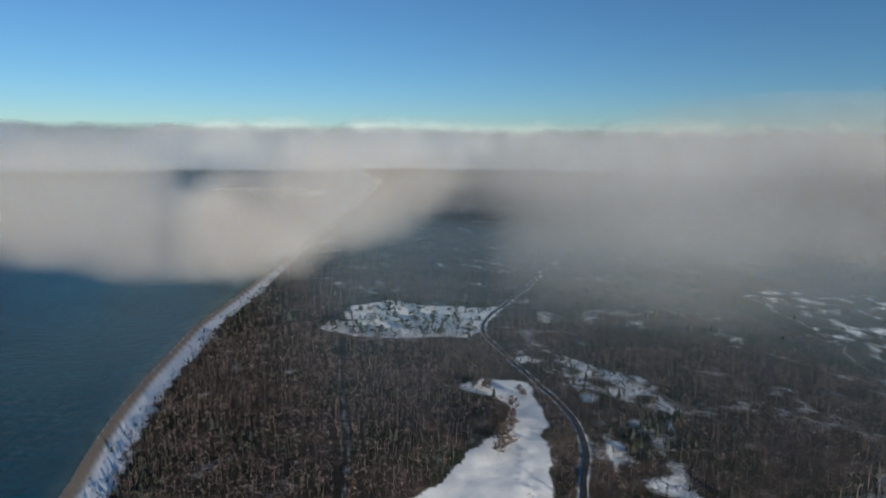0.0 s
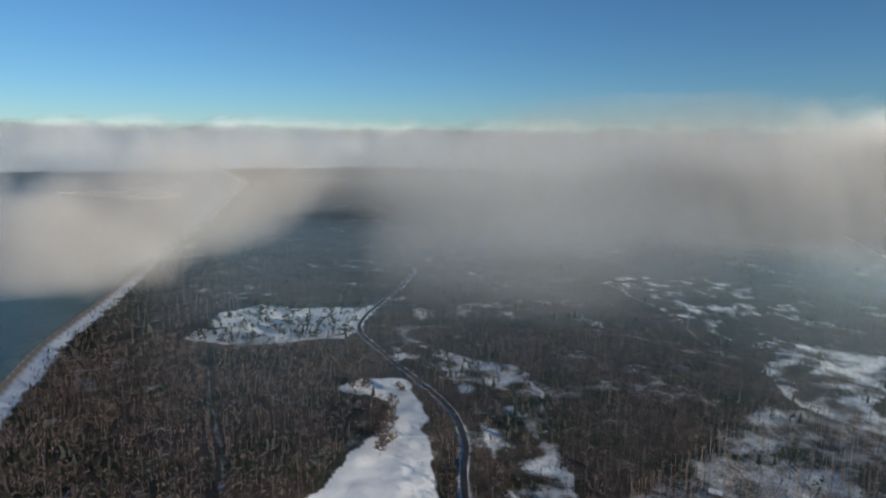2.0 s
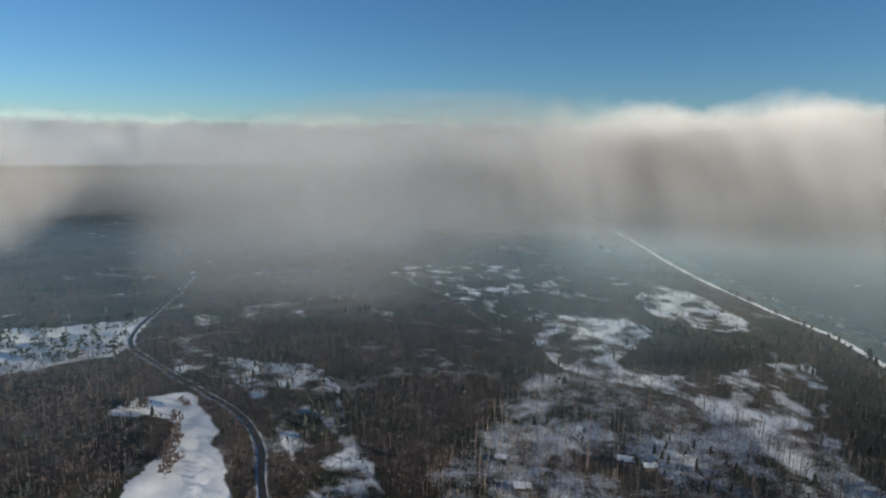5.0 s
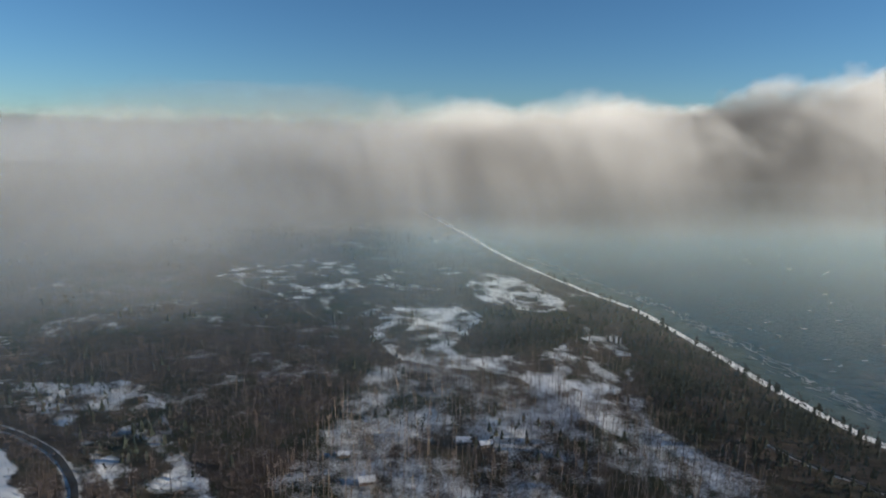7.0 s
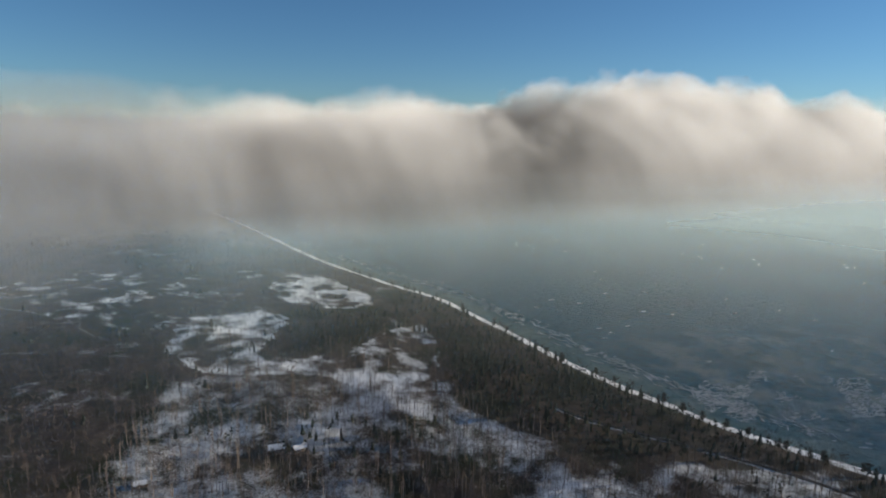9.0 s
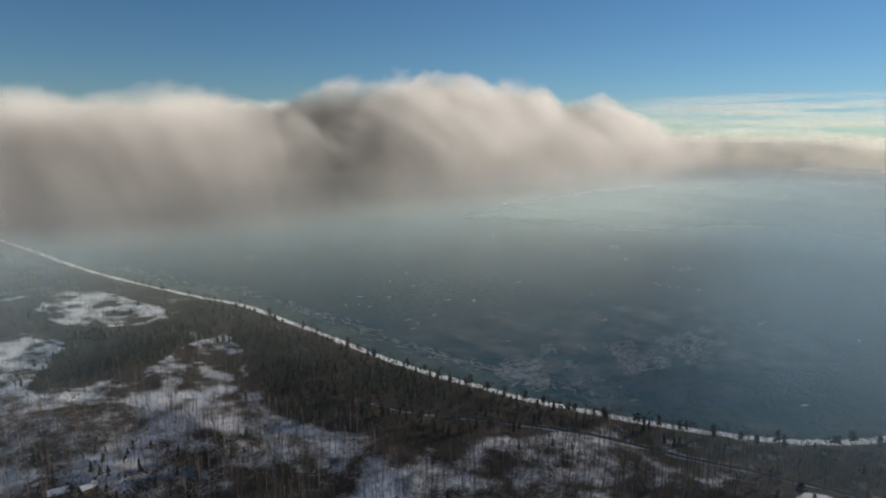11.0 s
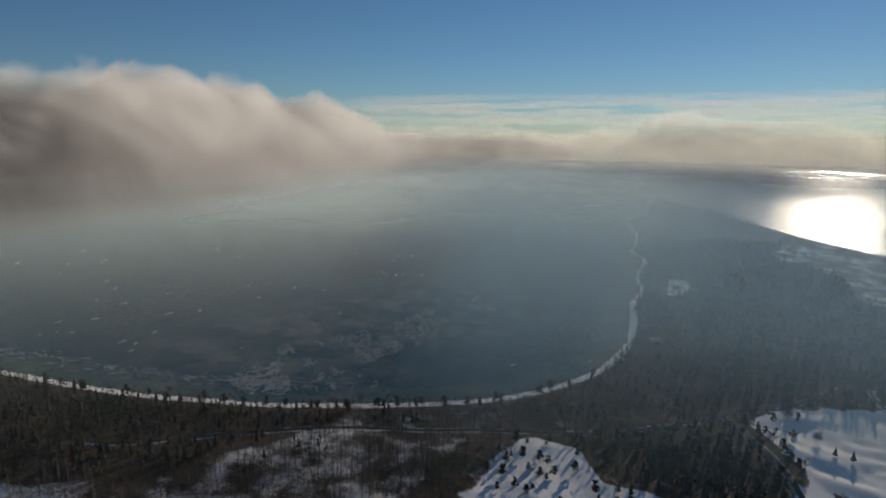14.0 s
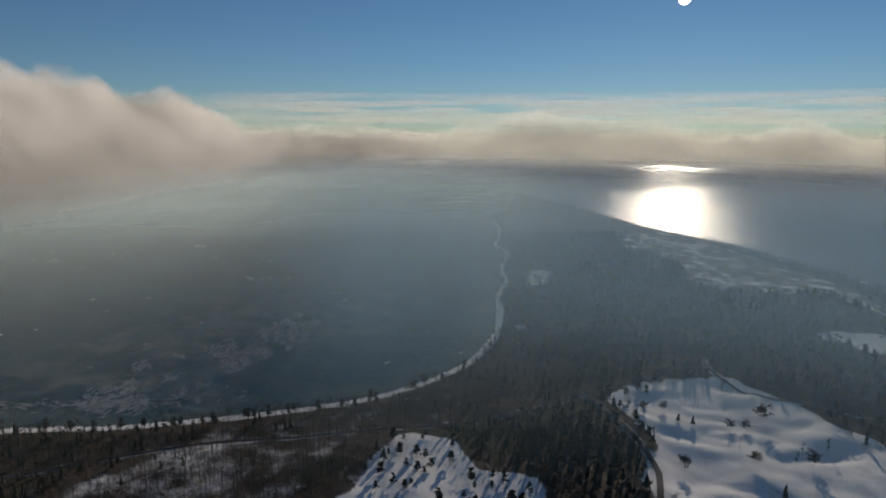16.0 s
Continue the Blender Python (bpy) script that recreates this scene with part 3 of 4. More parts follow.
def plant(kinds, places, sizes):
    """Copies of single trees at the given places; the first of each kind stands at its own."""
    used = {}
    for i, ((px, py), s_) in enumerate(zip(places, sizes)):
        ob = kinds[i % len(kinds)]
        m = at_ground(px, py, float(RNG.uniform(0, 360)), s_ / used.get(ob, 1.0))
        if ob in used:
            copy_thing(ob, m)
        else:
            ob.matrix_basis = m
            used[ob] = s_


def scatter_in(outline, count, gap, ok=None):
    lo, hi = outline.min(0), outline.max(0)
    got = []
    for _ in range(count * 60):
        if len(got) == count:
            break
        p = lo + (hi - lo) * RNG.random(2)
        if len(got) < count and inside(p[0], p[1], outline) and all((p[0] - g[0]) ** 2 + (p[1] - g[1]) ** 2 > gap * gap for g in got):
            if ok is None or ok(p[0], p[1]):
                got.append((float(p[0]), float(p[1])))
    return got


def off_road(px, py):
    return float(road_near(np.array([px]), np.array([py]))[0]) > 5


LONE = [tree_thing("tree", "leafless broad-crowned tree standing alone on snow", "tree", "trees on the dunes", bare_tree(1.0, 14, 420, 6, 0.44, 0.9, 0.14), M_BARK, M_BARK) for _ in range(3)]
plant(LONE, [(212, -303), (192, -342), (174, -372), (227, -406), (225, -386), (231, -375), (272, -357), (276, -341), (301, -365)],
      [10.5, 9.5, 10.5, 14.0, 9.0, 8.5, 8.0, 9.0, 8.5])
CLUMP = [tree_thing("tree", "leafless brown tree in a sunlit clump on the meadow", "tree", "trees on the meadow", bare_tree(1.0, 11, 320, 5, 0.42, 1.0, 0.16), M_BARK, M_BARK) for _ in range(3)]
plant(CLUMP, [(36, 346), (40, 352), (37, 360), (42, 366), (45, 358), (46, 374), (43, 381), (48, 388), (50, 396), (46, 402), (51, 408), (42, 392), (39, 374),
              (34, 440), (37, 446), (28, 452), (26, 446), (60, 440), (62, 432)], list(RNG.uniform(9, 13.5, 19)))
YOUNG = [tree_thing("pine_tree", "small dark bushy pine on a snowy slope", "pine tree", "pines on the snowy slope", pine(1.0, 26, 0.5, 1.6), M_BARK, M_NEEDLE) for _ in range(4)]
SLOPE_PINES = scatter_in(SLOPE, 46, 4.0, off_road)
plant(YOUNG, SLOPE_PINES, list(RNG.uniform(4.0, 9.5, len(SLOPE_PINES))))
EDGE = [tree_thing("pine_tree", "dark pine standing along the edge of the bay", "pine tree", "pines along the bay shore", pine(1.0, 26, 0.36, 1.4), M_BARK, M_NEEDLE) for _ in range(4)]
shore_spots = []
for line in (BAY, EAST):
    for p in line:
        if np.hypot(*p) < 900:
            for _ in range(3):
                q = p + RNG.normal(size=2) * 9
                if 7 < land_in(np.array([q[0]]), np.array([q[1]]))[0] < 22:
                    shore_spots.append((float(q[0]), float(q[1])))
plant(EDGE, shore_spots, list(RNG.uniform(6, 11, len(shore_spots))))
BUSH = [tree_thing("juniper_bush", "dark evergreen bush on the snowy heath", "bush", "bushes on the heath", pine(1.0, 18, 0.7, 1.7), M_BARK, M_NEEDLE) for _ in range(4)]
HEATH_SPOTS = scatter_in(HEATH, 170, 4.2, off_road)
plant(BUSH, HEATH_SPOTS, list(RNG.uniform(3.4, 8.5, len(HEATH_SPOTS)) * RNG.choice([1, 1, 1.5], len(HEATH_SPOTS))))
FIELD_EDGE = [tree_thing("pine_tree", "dark round pine beside the dune field road", "pine tree", "pines by the dune road", pine(1.0, 24, 0.5, 1.6), M_BARK, M_NEEDLE) for _ in range(3)]
plant(FIELD_EDGE, [(267, -322), (262, -318), (255, -315), (300, -350), (296, -368), (247, -312), (288, -330), (240, -308), (308, -372), (312, -380)], list(RNG.uniform(5, 9, 10)))

# scrub on the western dunes
sx, sy = lattice(225, 900, 4.5, (-46, 0))
sd, sw = land_in(sx, sy), line_dist(sx, sy, WEST)
ok = (sd > 15) & (sw < 60) & (sd < 54) & (RNG.random(len(sx)) < 1.0 * smooth(12, 38, sd + 14 * (fbm(sx / 12, sy / 12, 4) - 0.5)) * smooth(0.28, 0.5, fbm(sx / 18, sy / 18, 21)))
tagged(stamp("dune_scrub", "low dark pines and scrub on the snowy dunes above the beach", near_ever, sx[ok], sy[ok], RNG.uniform(2.5, 6, ok.sum()), M_NEEDLE), category="scrub")


def box(lo, hi):
    (a, b, c), (d, e, g) = lo, hi
    v = np.array([(i, j, k) for k in (c, g) for j in (b, e) for i in (a, d)], float)
    q = np.array([(0, 2, 3, 1), (4, 5, 7, 6), (0, 1, 5, 4), (2, 6, 7, 3), (0, 4, 6, 2), (1, 3, 7, 5)])
    return v, np.concatenate([q[:, [0, 1, 2]], q[:, [0, 2, 3]]])


def slab(p, q, r, thick):
    """A sloping roof slab: eave corner, eave's other corner and a ridge corner."""
    p, q, r = (np.array(a, float) for a in (p, q, r))
    n = np.cross(q - p, r - p)
    n *= thick / np.linalg.norm(n)
    s_ = r + (q - p)
    top = np.stack([p, q, s_, r])
    v = np.concatenate([top, top + n])
    f = np.array([(0, 2, 1), (0, 3, 2), (4, 5, 6), (4, 6, 7), (0, 1, 5), (0, 5, 4), (1, 2, 6), (1, 6, 5), (2, 3, 7), (2, 7, 6), (3, 0, 4), (3, 4, 7)])
    return v, f


def cottage(length, depth, wall_h, ridge_h, label, group):
    """A timber cottage with a pitched roof under snow."""
    L, D, W, R = length / 2, depth / 2, wall_h, ridge_h
    ob = tagged(new("cottage"), label, "house", group)
    body = joined([box((-L, -D, -1), (L, D, W))])
    gable = []
    for sx_ in (-L, L - 0.2):
        v = np.array([(sx_, -D, W), (sx_, D, W), (sx_, 0, R), (sx_ + 0.2, -D, W), (sx_ + 0.2, D, W), (sx_ + 0.2, 0, R)], float)
        gable.append((v, np.array([(0, 2, 1), (3, 4, 5), (0, 3, 5), (0, 5, 2), (1, 2, 5), (1, 5, 4), (0, 1, 4), (0, 4, 3)])))
    part("wall", joined([body] + gable), M_WALL, ob)
    o = 0.45
    drop = (R - W) / D * o
    roof = part("roof", joined([slab((L + o, -D - o, W - drop), (-L - o, -D - o, W - drop), (L + o, 0, R), -0.18),
                                slab((-L - o, D + o, W - drop), (L + o, D + o, W - drop), (-L - o, 0, R), -0.18)]), M_WALL, ob, "dark roof boards")
    part("roof_snow", joined([slab((L + o * 0.8, -D - o * 0.8, W - drop * 0.8 + 0.19), (-L - o * 0.8, -D - o * 0.8, W - drop * 0.8 + 0.19), (L + o * 0.8, 0, R + 0.19), -0.25),
                              slab((-L - o * 0.8, D + o * 0.8, W - drop * 0.8 + 0.19), (L + o * 0.8, D + o * 0.8, W - drop * 0.8 + 0.19), (-L - o * 0.8, 0, R + 0.19), -0.25)]),
         M_SNOW, roof, "snow lying on the roof")
    part("chimney", box((L * 0.3, -0.35, R - 0.8), (L * 0.3 + 0.6, 0.35, R + 0.8)), M_WALL, roof)
    for side in (-1, 1):
        for wx in (-0.6, 0.0, 0.6):
            if side == 1 and wx == 0.0:
                part("door", box((-0.5, D - 0.02, 0), (0.5, D + 0.06, 2.05)), M_GLASS, ob)
                continue
            y0, y1 = (D - 0.02, D + 0.05) if side > 0 else (-D - 0.05, -D + 0.02)
            win = part("window", box((wx * L - 0.65, y0, 0.9), (wx * L + 0.65, y1, 2.05)), M_SNOW, ob, "white window frame")
            y2, y3 = (y0, y1 + 0.02) if side > 0 else (y0 - 0.02, y1)
            part("pane", box((wx * L - 0.55, y2, 1.0), (wx * L + 0.55, y3, 1.95)), M_GLASS, win)
    return ob


WOOD_HOMES = cottage(9.5, 6.0, 2.5, 4.4, "low timber cottage with a snow-covered roof among bare trees", "cottages in the woods")
WOOD_HOMES.matrix_basis = at_ground(279, 234, -48)
copy_thing(WOOD_HOMES, at_ground(285, 221, -28, 0.85))
copy_thing(WOOD_HOMES, at_ground(207, 244, -35, 0.95))
copy_thing(WOOD_HOMES, at_ground(216, 276, -40, 0.7))
SHORE_HOMES = cottage(10, 7, 2.6, 5.2, "dark cottage with a snowy roof near the bay shore", "cottages by the bay")
SHORE_HOMES.matrix_basis = at_ground(*HOMES[0], 80)
for k, (hx, hy) in enumerate(HOMES[1:]):
    copy_thing(SHORE_HOMES, at_ground(hx, hy, 60 + 47 * k % 120, 0.8 + 0.1 * (k % 3)))

# drift ice in the bay
def floes(count, spots, long, wide, turn):
    V, F, o = [], [], 0
    for _ in range(count):
        px, py = spots()
        a = turn + RNG.normal() * 0.5
        k = 7
        ang = np.arange(k) * 2 * np.pi / k
        r_ = RNG.uniform(0.55, 1.2, k)
        l_, w_ = RNG.uniform(*long), RNG.uniform(*wide)
        u_, v_ = l_ * r_ * np.cos(ang), w_ * r_ * np.sin(ang)
        ring = np.stack([px + u_ * math.cos(a) - v_ * math.sin(a), py + u_ * math.sin(a) + v_ * math.cos(a), np.full(k, 0.16)], 1)
        base = ring * np.array([1, 1, 0]) + np.array([0, 0, -0.1])
        i = np.arange(k)
        j = (i + 1) % k
        V.append(np.concatenate([ring, base, [[px, py, 0.2]]]))
        F.append(np.concatenate([np.stack([i, j, 0 * i + 2 * k], 1), np.stack([i + k, j + k, j], 1), np.stack([i + k, j, i], 1)]) + o)
        o += 2 * k + 1
    return np.concatenate(V), np.concatenate(F)


ICE_FIELD = curve([(470, -30), (506, 2), (577, -25), (605, -115), (659, -223), (580, -210), (524, -120)], True, 4)


def ice_spot():
    while True:
        p = np.array([RNG.uniform(450, 760), RNG.uniform(-320, 60)])
        if inside(p[0], p[1], ICE_FIELD) and fbm(p[0] / 40, p[1] / 16, 31) > 0.5:
            return p


def loose_spot():
    while True:
        p = np.array([RNG.uniform(440, 1300), RNG.uniform(-700, 420)])
        if land_in(p[:1], p[1:])[0] < -12 and fbm(p[0] / 90, p[1] / 50, 33) > 0.56:
            return p


def surf_spot():
    p = EAST[RNG.integers(0, 48)] + np.array([RNG.normal() * 5 + 34, RNG.normal() * 8 - 14])
    return p


tagged(new("drift_ice", mesh_from("drift_ice", *floes(1700, ice_spot, (0.8, 5), (0.25, 0.8), -0.9), M_ICE)), "pale drift ice in long streaks on the bay", "ice", kind="stuff")
tagged(new("loose_ice", mesh_from("loose_ice", *floes(120, loose_spot, (1.5, 7), (0.4, 1.4), -0.9), M_ICE)), "scattered pale ice floes on the bay", "ice", kind="stuff")
tagged(new("surf_ice", mesh_from("surf_ice", *floes(420, surf_spot, (2, 8), (0.25, 0.8), 0.95), M_ICE)), "slush and surf lines along the eastern shore", "ice", kind="stuff")

# ---- the clouds ----
# heights of the cloud tops over the horizon, by bearing, in degrees
TOPS = np.array([(-60, 0.4), (-35, 0.4), (-18, 1.0), (8, 1.8), (23, 1.9), (30, 2.5), (40, 2.4), (46, 3.2), (52, 4.2), (57, 3.9), (60, 3.6), (68, 3.4), (72, 4.2),
                 (78, 4.0), (82, 5.1), (88, 4.7), (92, 4.0), (96, 3.4), (98, 3.5), (102, 2.3), (107, 1.1), (115, 1.5), (122, 0.7), (126, 1.9), (130, 2.7), (138, 2.4),
                 (144, 1.2), (148, 1.2), (152, 2.0), (155, 0.8), (160, 0.5), (200, 1.0)])


def top_el(az):
    return np.interp(az, TOPS[:, 0], TOPS[:, 1])


def billow(x, y, z, size, seed):
    """Rounded heaps with creases between them, about -0.5 to 0.5."""
    a = 1 - np.abs(2 * vnoise(x / size, y / size, z / size, seed) - 1)
    b = 1 - np.abs(2 * vnoise(x / size * 2.1 + 5, y / size * 2.1, z / size * 2.1, seed + 7) - 1)
    c = 1 - np.abs(2 * vnoise(x / size * 4.3, y / size * 4.3 + 9, z / size * 4.3, seed + 3) - 1)
    return 0.60 * a + 0.28 * b + 0.12 * c - 0.55


def bank(name, label, az, reach, depth, low, top, skins, gap, thick, lump, heap, seed, front=1.0, cover=0.35, step=0.8, around=30, fade=(0.0, 0.0), stuff=None):
    """A long far bank of cloud over a stretch of bearings, of ragged thin skins one inside another.
    reach: distance of its spine; depth: half its thickness; low, top: heights of its base and its top."""
    deg = np.arange(az[0], az[1] + step / 2, step)
    s = (deg - az[0]) / (az[1] - az[0])
    taper = np.clip(1 - np.abs(2 * s - 1) ** 6, 0, 1) ** 0.5
    d, ph = np.meshgrid(np.arange(len(deg)), np.linspace(np.pi, 0, around), indexing="ij")
    tp = 0.08 + 0.92 * taper[d]
    A = np.radians(deg)[d]
    tall = (top - 0.55 * skins * gap - low) * (0.3 + 0.7 * tp)
    cr, cz = np.cos(ph), np.sin(ph)
    sq = 1 / (np.abs(cr) ** 2.3 + np.abs(cz) ** 2.3) ** (1 / 2.3)
    rise = cz * sq
    rr0, zz0 = reach + depth * cr * sq * tp, low + tall * rise
    bump = billow(rr0 * np.sin(A), rr0 * np.cos(A), zz0, heap, seed) * lump * (0.25 + 0.75 * smooth(0.1, 0.7, rise))
    rows_, cols = d.shape
    i, j = np.meshgrid(np.arange(rows_ - 1), np.arange(cols - 1), indexing="ij")
    quad = np.stack([i * cols + j, i * cols + j + 1, (i + 1) * cols + j + 1, (i + 1) * cols + j], -1).reshape(-1, 4)
    V, F, TH, CO = [], [], [], []
    toward = smooth(0.2, 1.0, -cr) * smooth(0.75, 0.0, rise)
    ends = smooth(0, 0.12, s)[d] * smooth(1, 0.88, s)[d]
    ends = ends * (1 - fade[0] * smooth(0.5, 0.0, rise)) * (1 - fade[1] * smooth(0.6, 1.0, rise))
    for q in range(skins):
        off = (skins - 1 - q) * gap * tp
        rr = rr0 + cr * (bump + off * (1 + (front - 1) * toward))
        zz = zz0 + cz * (bump + off)
        V.append(np.stack([rr * np.sin(A), rr * np.cos(A), zz], -1).reshape(-1, 3))
        F.append(quad + q * rows_ * cols)
        TH.append(np.minimum(0.95, thick * (0.5 + 1.0 * (q + 1) / skins) * ends).ravel())
        CO.append(np.full(rows_ * cols, min(1.0, cover * (q + 0.5) / skins * 1.6)))
    ob = new(name, mesh_from(name, np.concatenate(V), np.concatenate(F), stuff or M_VAPOUR,
             {"thick": ("FLOAT", np.concatenate(TH)), "cover": ("FLOAT", np.concatenate(CO))}, True))
    return tagged(ob, label, "cloud", "clouds", "stuff")


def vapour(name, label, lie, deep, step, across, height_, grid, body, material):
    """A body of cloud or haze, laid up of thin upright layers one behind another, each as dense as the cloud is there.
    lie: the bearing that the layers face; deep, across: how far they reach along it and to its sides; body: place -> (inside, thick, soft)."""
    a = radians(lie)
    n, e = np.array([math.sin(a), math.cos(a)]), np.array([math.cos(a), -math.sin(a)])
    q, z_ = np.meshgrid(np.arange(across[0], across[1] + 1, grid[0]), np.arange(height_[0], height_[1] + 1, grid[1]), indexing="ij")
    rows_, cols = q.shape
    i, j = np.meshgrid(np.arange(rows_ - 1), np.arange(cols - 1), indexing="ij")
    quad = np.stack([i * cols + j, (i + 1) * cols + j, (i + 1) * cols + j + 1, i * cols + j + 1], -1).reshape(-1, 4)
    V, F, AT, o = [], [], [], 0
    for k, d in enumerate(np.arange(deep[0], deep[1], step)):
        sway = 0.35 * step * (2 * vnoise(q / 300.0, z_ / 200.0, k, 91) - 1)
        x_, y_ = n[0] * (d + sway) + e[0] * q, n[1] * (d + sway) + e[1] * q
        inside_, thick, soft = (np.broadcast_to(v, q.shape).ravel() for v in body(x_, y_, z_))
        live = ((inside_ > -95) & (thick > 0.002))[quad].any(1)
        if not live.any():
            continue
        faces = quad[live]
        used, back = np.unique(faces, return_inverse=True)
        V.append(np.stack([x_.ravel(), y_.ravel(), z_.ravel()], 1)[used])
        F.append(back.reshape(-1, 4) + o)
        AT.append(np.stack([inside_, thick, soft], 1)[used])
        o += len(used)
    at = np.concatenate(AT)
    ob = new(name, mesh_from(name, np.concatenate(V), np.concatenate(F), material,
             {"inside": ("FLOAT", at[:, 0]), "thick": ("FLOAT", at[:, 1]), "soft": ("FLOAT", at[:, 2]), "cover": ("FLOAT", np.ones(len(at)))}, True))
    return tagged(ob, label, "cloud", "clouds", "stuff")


def bearing(x_, y_):
    return np.degrees(np.arctan2(x_, y_)), np.hypot(x_, y_)


def coast_bank(x_, y_, z_):
    """The bank that rolls in over the bay: its front runs from the north-west to the east."""
    az, r = bearing(x_, y_)
    d = 0.616 * x_ + 0.788 * y_ + 160 * (fbm(x_ / 380, y_ / 380, 2.5, 81, 2) - 0.5)
    ridge = 1430 / np.maximum(0.46, np.cos(np.radians(az - 38)))
    head = EYE_Z - 24 + ridge * np.tan(np.radians(top_el(az)))
    up = np.clip((d - 1040) / 420, 0, 1)
    crest = head * np.sqrt(np.maximum(0, up * (2 - up))) - 60 * smooth(0.12, 0.0, up)
    thick = (0.09 + 0.17 * smooth(10, 190, z_)) * smooth(26, 36, az) * smooth(118, 106, az) * smooth(2300, 2100, d)
    soft = 48 + 135 * smooth(230, 60, z_) + 70 * smooth(74, 48, az)
    return crest - z_, thick, soft


# fog over the north: bearing, distance, height, half its width, depth and height, thickness
PALE = [(-43, 980, 105, 210, 200, 95, 0.34), (-33, 900, 112, 150, 170, 90, 0.40), (-26, 930, 62, 130, 140, 62, 0.30), (-18, 900, 60, 140, 140, 75, 0.70), (-10, 950, 105, 150, 170, 95, 0.42),
        (-15, 1080, 60, 130, 130, 80, 0.70), (-4, 1050, 135, 120, 150, 75, 0.34)]
# the part of the fog whose shade is tinted in
SHADED = [(11, 980, 100, 120, 200, 130, 0.22), (16, 1100, 105, 200, 260, 140, 0.26), (24, 1150, 110, 260, 300, 160, 0.26), (33, 1250, 120, 280, 300, 180, 0.28), (12, 780, 60, 100, 120, 95, 0.20),
        (20, 740, 60, 150, 130, 90, 0.20), (31, 800, 75, 150, 130, 90, 0.16), (40, 1250, 120, 240, 260, 170, 0.26)]


def heaps(places, sheet_dense):
    def body(x_, y_, z_):
        inside_, thick = np.full(x_.shape, -400.0), np.zeros(x_.shape)
        for a, r, h, wide, deep, tall, dense in places:
            s_, c_ = math.sin(radians(a)), math.cos(radians(a))
            u_, v_, w_ = (c_ * x_ - s_ * y_) / wide, (s_ * x_ + c_ * y_ - r) / deep, (z_ - h) / tall
            now = (1 - np.sqrt(u_ * u_ + v_ * v_ + w_ * w_)) * 170
            thick = np.where(now > inside_, dense, thick)
            inside_ = np.maximum(inside_, now)
        if sheet_dense:
            az, r = bearing(x_, y_)
            sheet = (EYE_Z - 80 + r * np.tan(np.radians(top_el(az) - 0.5)) - z_) * 0.8
            behind = smooth(1500, 1900, r) * smooth(-8, 8, az) * smooth(52, 42, az)
            inside_ = np.where(behind > 0.02, np.maximum(inside_, sheet), inside_)
            thick = np.maximum(thick, sheet_dense * behind)
        return inside_, 0.5 * thick, 130.0
    return body


def sea_clouds(x_, y_, z_):
    az, r = bearing(x_, y_)
    crest = (EYE_Z - 34 + r * np.tan(np.radians(top_el(az)))) * np.sqrt(np.clip((r - 3480) / 420, 0, 1))
    thick = (0.12 + 0.10 * smooth(60, 200, z_)) * smooth(4150, 4000, r) * smooth(96, 106, az)
    return crest - z_, thick, 42 + 80 * smooth(160, 40, z_)


def veil(name, label, az, near, far, dense, levels, material):
    """Painted haze: wide level tinted layers, made more opaque away from the drone; dense: how much of the view they
    hide, from near to far.
    """
    V, F, TH, o = [], [], [], 0
    deg, rad = np.arange(az[0], az[1] + 1, 2.0), np.geomspace(near, far, 60)
    a, r = np.meshgrid(np.radians(deg), rad)
    x_, y_ = (r * np.sin(a)).ravel(), (r * np.cos(a)).ravel()
    rows_, cols = a.shape
    i, j = np.meshgrid(np.arange(rows_ - 1), np.arange(cols - 1), indexing="ij")
    quad = np.stack([i * cols + j, i * cols + j + 1, (i + 1) * cols + j + 1, (i + 1) * cols + j], -1).reshape(-1, 4)
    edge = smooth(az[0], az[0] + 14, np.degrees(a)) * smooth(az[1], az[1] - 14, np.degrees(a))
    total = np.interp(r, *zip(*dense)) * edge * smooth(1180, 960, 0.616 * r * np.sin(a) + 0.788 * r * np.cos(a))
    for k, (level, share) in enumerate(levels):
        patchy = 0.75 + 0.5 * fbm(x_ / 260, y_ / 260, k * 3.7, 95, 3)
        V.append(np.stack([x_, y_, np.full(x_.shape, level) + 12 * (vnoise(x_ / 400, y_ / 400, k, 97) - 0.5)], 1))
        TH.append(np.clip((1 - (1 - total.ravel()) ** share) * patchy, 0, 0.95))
        F.append(quad + o)
        o += x_.size
    ob = new(name, mesh_from(name, np.concatenate(V), np.concatenate(F), material, {"thick": ("FLOAT", np.concatenate(TH))}, True))
    return tagged(ob, label, "haze", "", "stuff")


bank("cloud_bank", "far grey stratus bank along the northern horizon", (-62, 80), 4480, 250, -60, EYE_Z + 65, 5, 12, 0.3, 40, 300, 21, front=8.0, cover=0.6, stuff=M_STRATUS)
bank("cloud_bank", "far pale cloud bank along the eastern horizon", (24, 124), 4500, 250, -60, EYE_Z + 20, 4, 12, 0.25, 50, 300, 31, front=6.0, cover=0.6)
bank("cloud_bank", "far bright cloud bank along the southern horizon", (106, 184), 4500, 250, -60, EYE_Z + 40, 4, 12, 0.07, 50, 300, 32, front=6.0, cover=0.6)
bank("cloud_heads", "small sunlit cloud heads along the northern horizon", (-30, 52), 4250, 120, -60, EYE_Z + 115, 3, 14, 0.05, 90, 260, 36, cover=0.3, step=0.35)
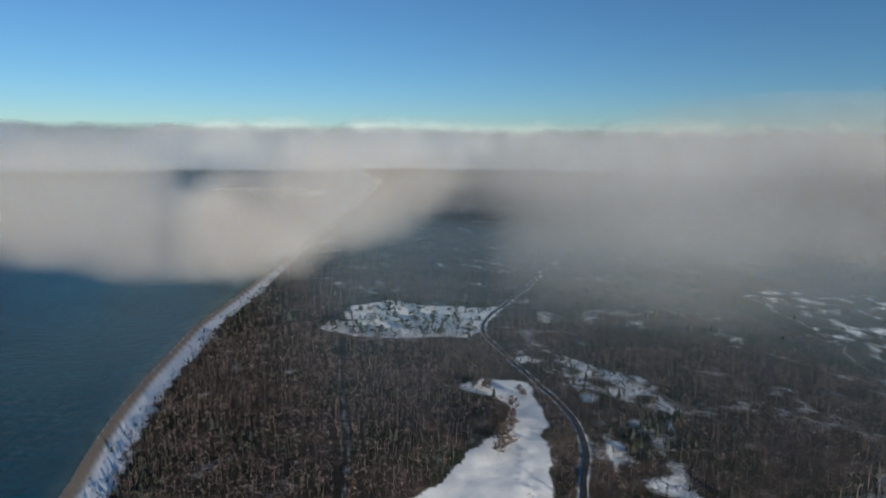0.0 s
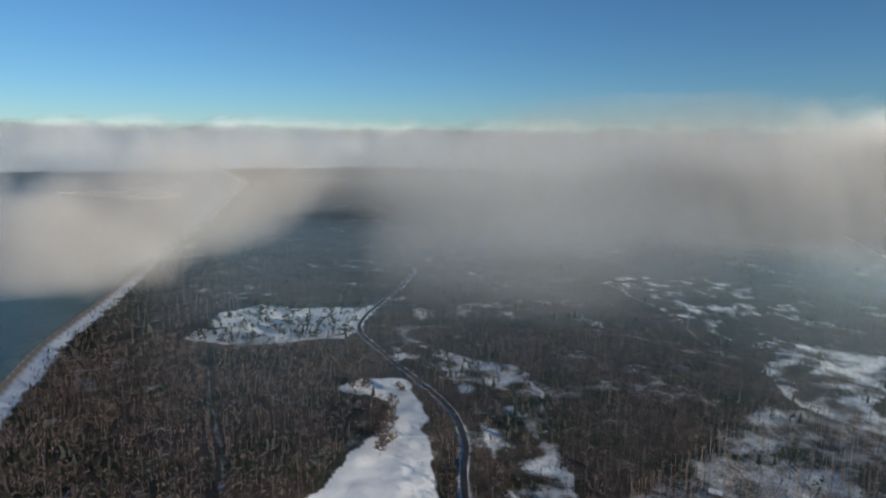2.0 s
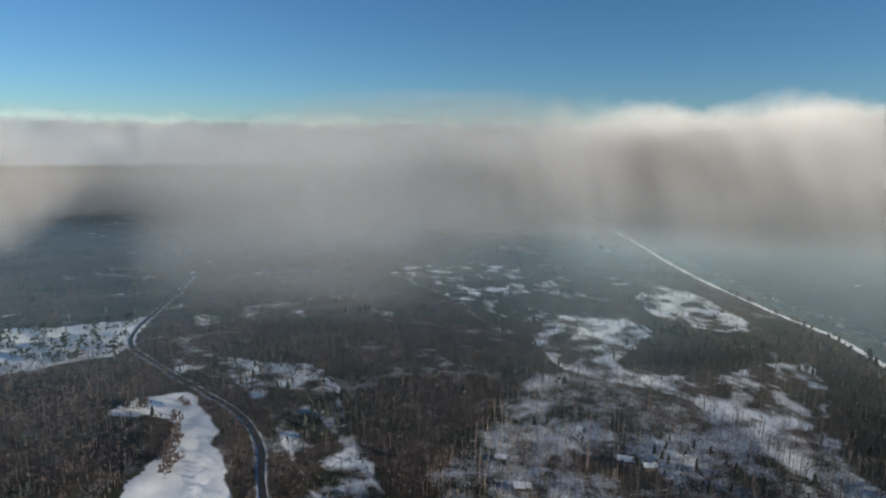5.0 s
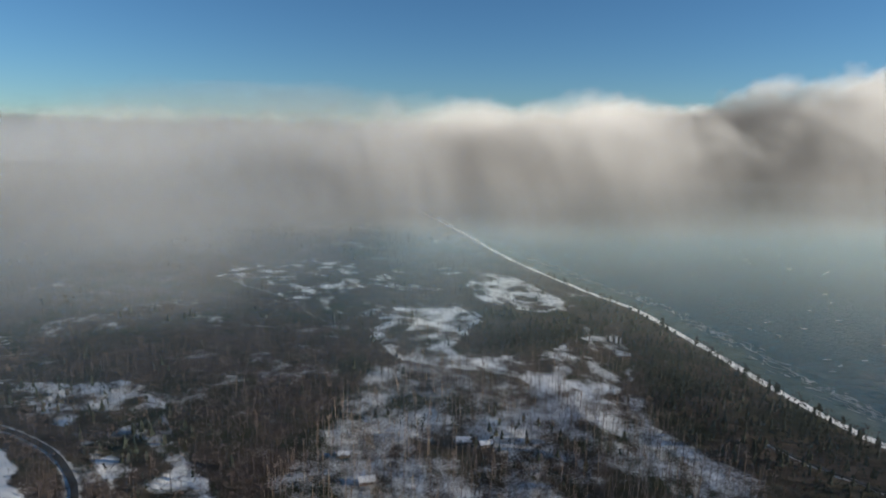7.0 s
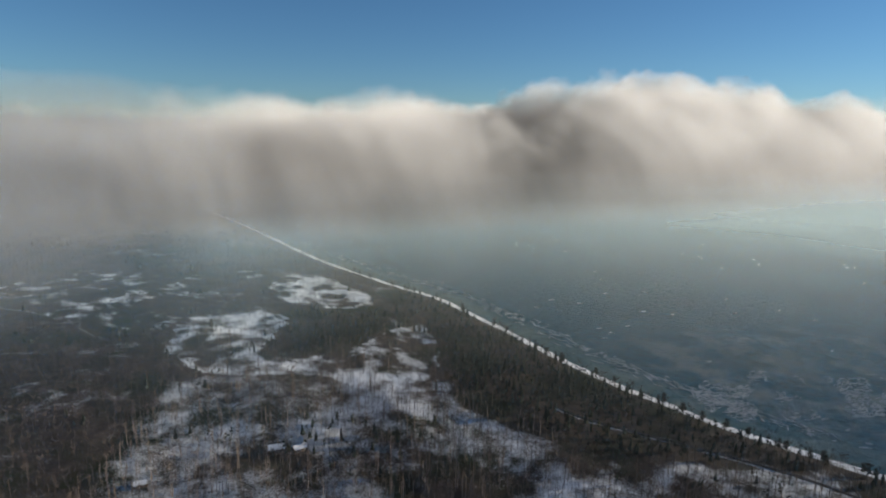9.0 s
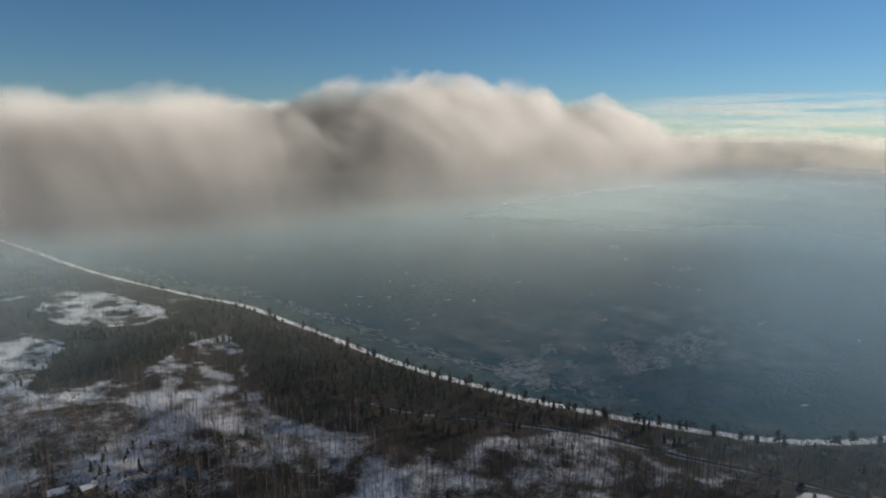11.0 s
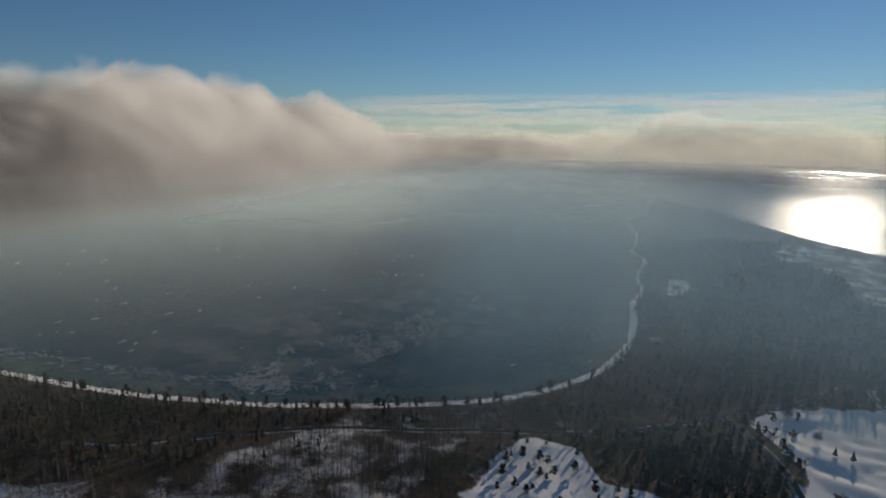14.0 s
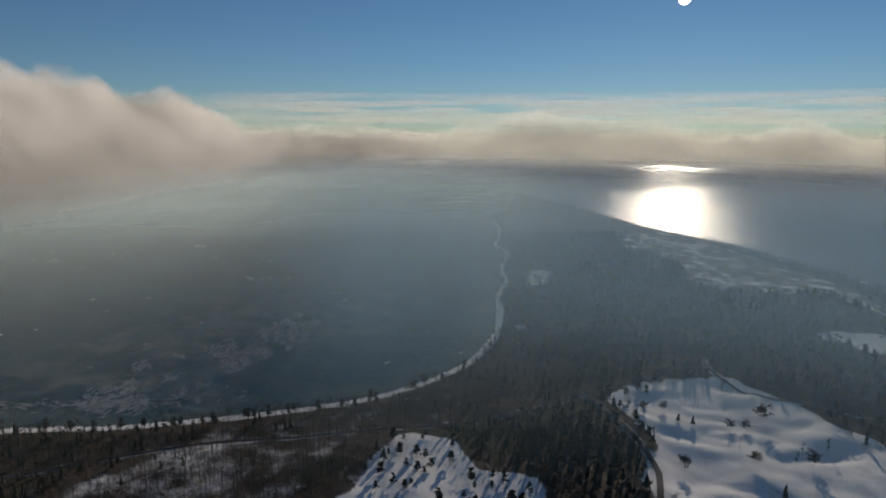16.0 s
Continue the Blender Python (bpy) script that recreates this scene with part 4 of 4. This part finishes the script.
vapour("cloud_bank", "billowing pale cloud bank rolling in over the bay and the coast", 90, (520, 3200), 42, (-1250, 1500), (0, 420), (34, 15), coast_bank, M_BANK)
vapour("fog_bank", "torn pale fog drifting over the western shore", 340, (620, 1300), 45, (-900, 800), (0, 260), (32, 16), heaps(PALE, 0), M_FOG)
vapour("fog_bank", "fog lying over the northern woods, its shade put in as a grey tint", 25, (560, 2600), 60, (-1300, 1200), (0, 300), (34, 17), heaps(SHADED, 0.11), M_SHADED_FOG)
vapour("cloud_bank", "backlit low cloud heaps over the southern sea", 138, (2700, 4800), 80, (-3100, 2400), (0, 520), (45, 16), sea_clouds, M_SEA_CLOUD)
LOW_LEVELS = [(14, 0.36), (34, 0.28), (58, 0.19), (86, 0.11), (116, 0.06)]
veil("mist", "pale green mist over the water of the bay", (34, 138), 240, 3400, [(240, 0.0), (450, 0.02), (650, 0.08), (850, 0.19), (1100, 0.38), (1600, 0.68), (2500, 0.75), (3000, 0.6), (3400, 0.0)], LOW_LEVELS, M_MIST)
veil("haze", "sheets tinted blue-grey as distance haze over the southern peninsula and the sea", (102, 200), 280, 3500, [(280, 0.0), (420, 0.16), (600, 0.50), (900, 0.64), (1300, 0.67), (2200, 0.6), (2900, 0.5), (3500, 0.0)], LOW_LEVELS, M_HAZE)
veil("mist", "bright sunlit mist over the end of the bay and the southern sea", (94, 186), 1500, 4300, [(1500, 0.0), (2000, 0.16), (2600, 0.34), (3300, 0.66), (3900, 0.88), (4300, 0.8)], LOW_LEVELS, M_SEA_MIST)
veil("haze", "thin sheets tinted blue-grey as distance haze over the northern woods", (-20, 60), 280, 1700, [(280, 0.0), (450, 0.06), (800, 0.22), (1200, 0.40), (1700, 0.3)], LOW_LEVELS, M_HAZE)
bank("high_cloud", "thin pinkish streaks of high cloud above the horizon", (96, 178), 4850, 40, 300, 540, 3, 8, 0.085, 20, 400, 35, cover=0.0, around=20, fade=(0.2, 0.8), stuff=M_CIRRUS)

# the sun's own disc
glow = bpy.data.materials.new("sun_surface")
glow.use_nodes = True
gn = glow.node_tree.nodes
gn.remove(gn["Principled BSDF"])
em = gn.new("ShaderNodeEmission")
em.inputs["Color"].default_value, em.inputs["Strength"].default_value = (1.0, 0.93, 0.82, 1), 40
glow.node_tree.links.new(em.outputs[0], gn["Material Output"].inputs["Surface"])
ball = bmesh.new()
bmesh.ops.create_icosphere(ball, subdivisions=3, radius=40)
disc = new("sun", bpy.data.meshes.new("sun"))
ball.to_mesh(disc.data)
disc.data.materials.append(glow)
disc.location = Vector((0, 0, EYE_Z)) + TO_SUN * 4900
tagged(disc, "white winter sun low over the sea", "sun", kind="structure")
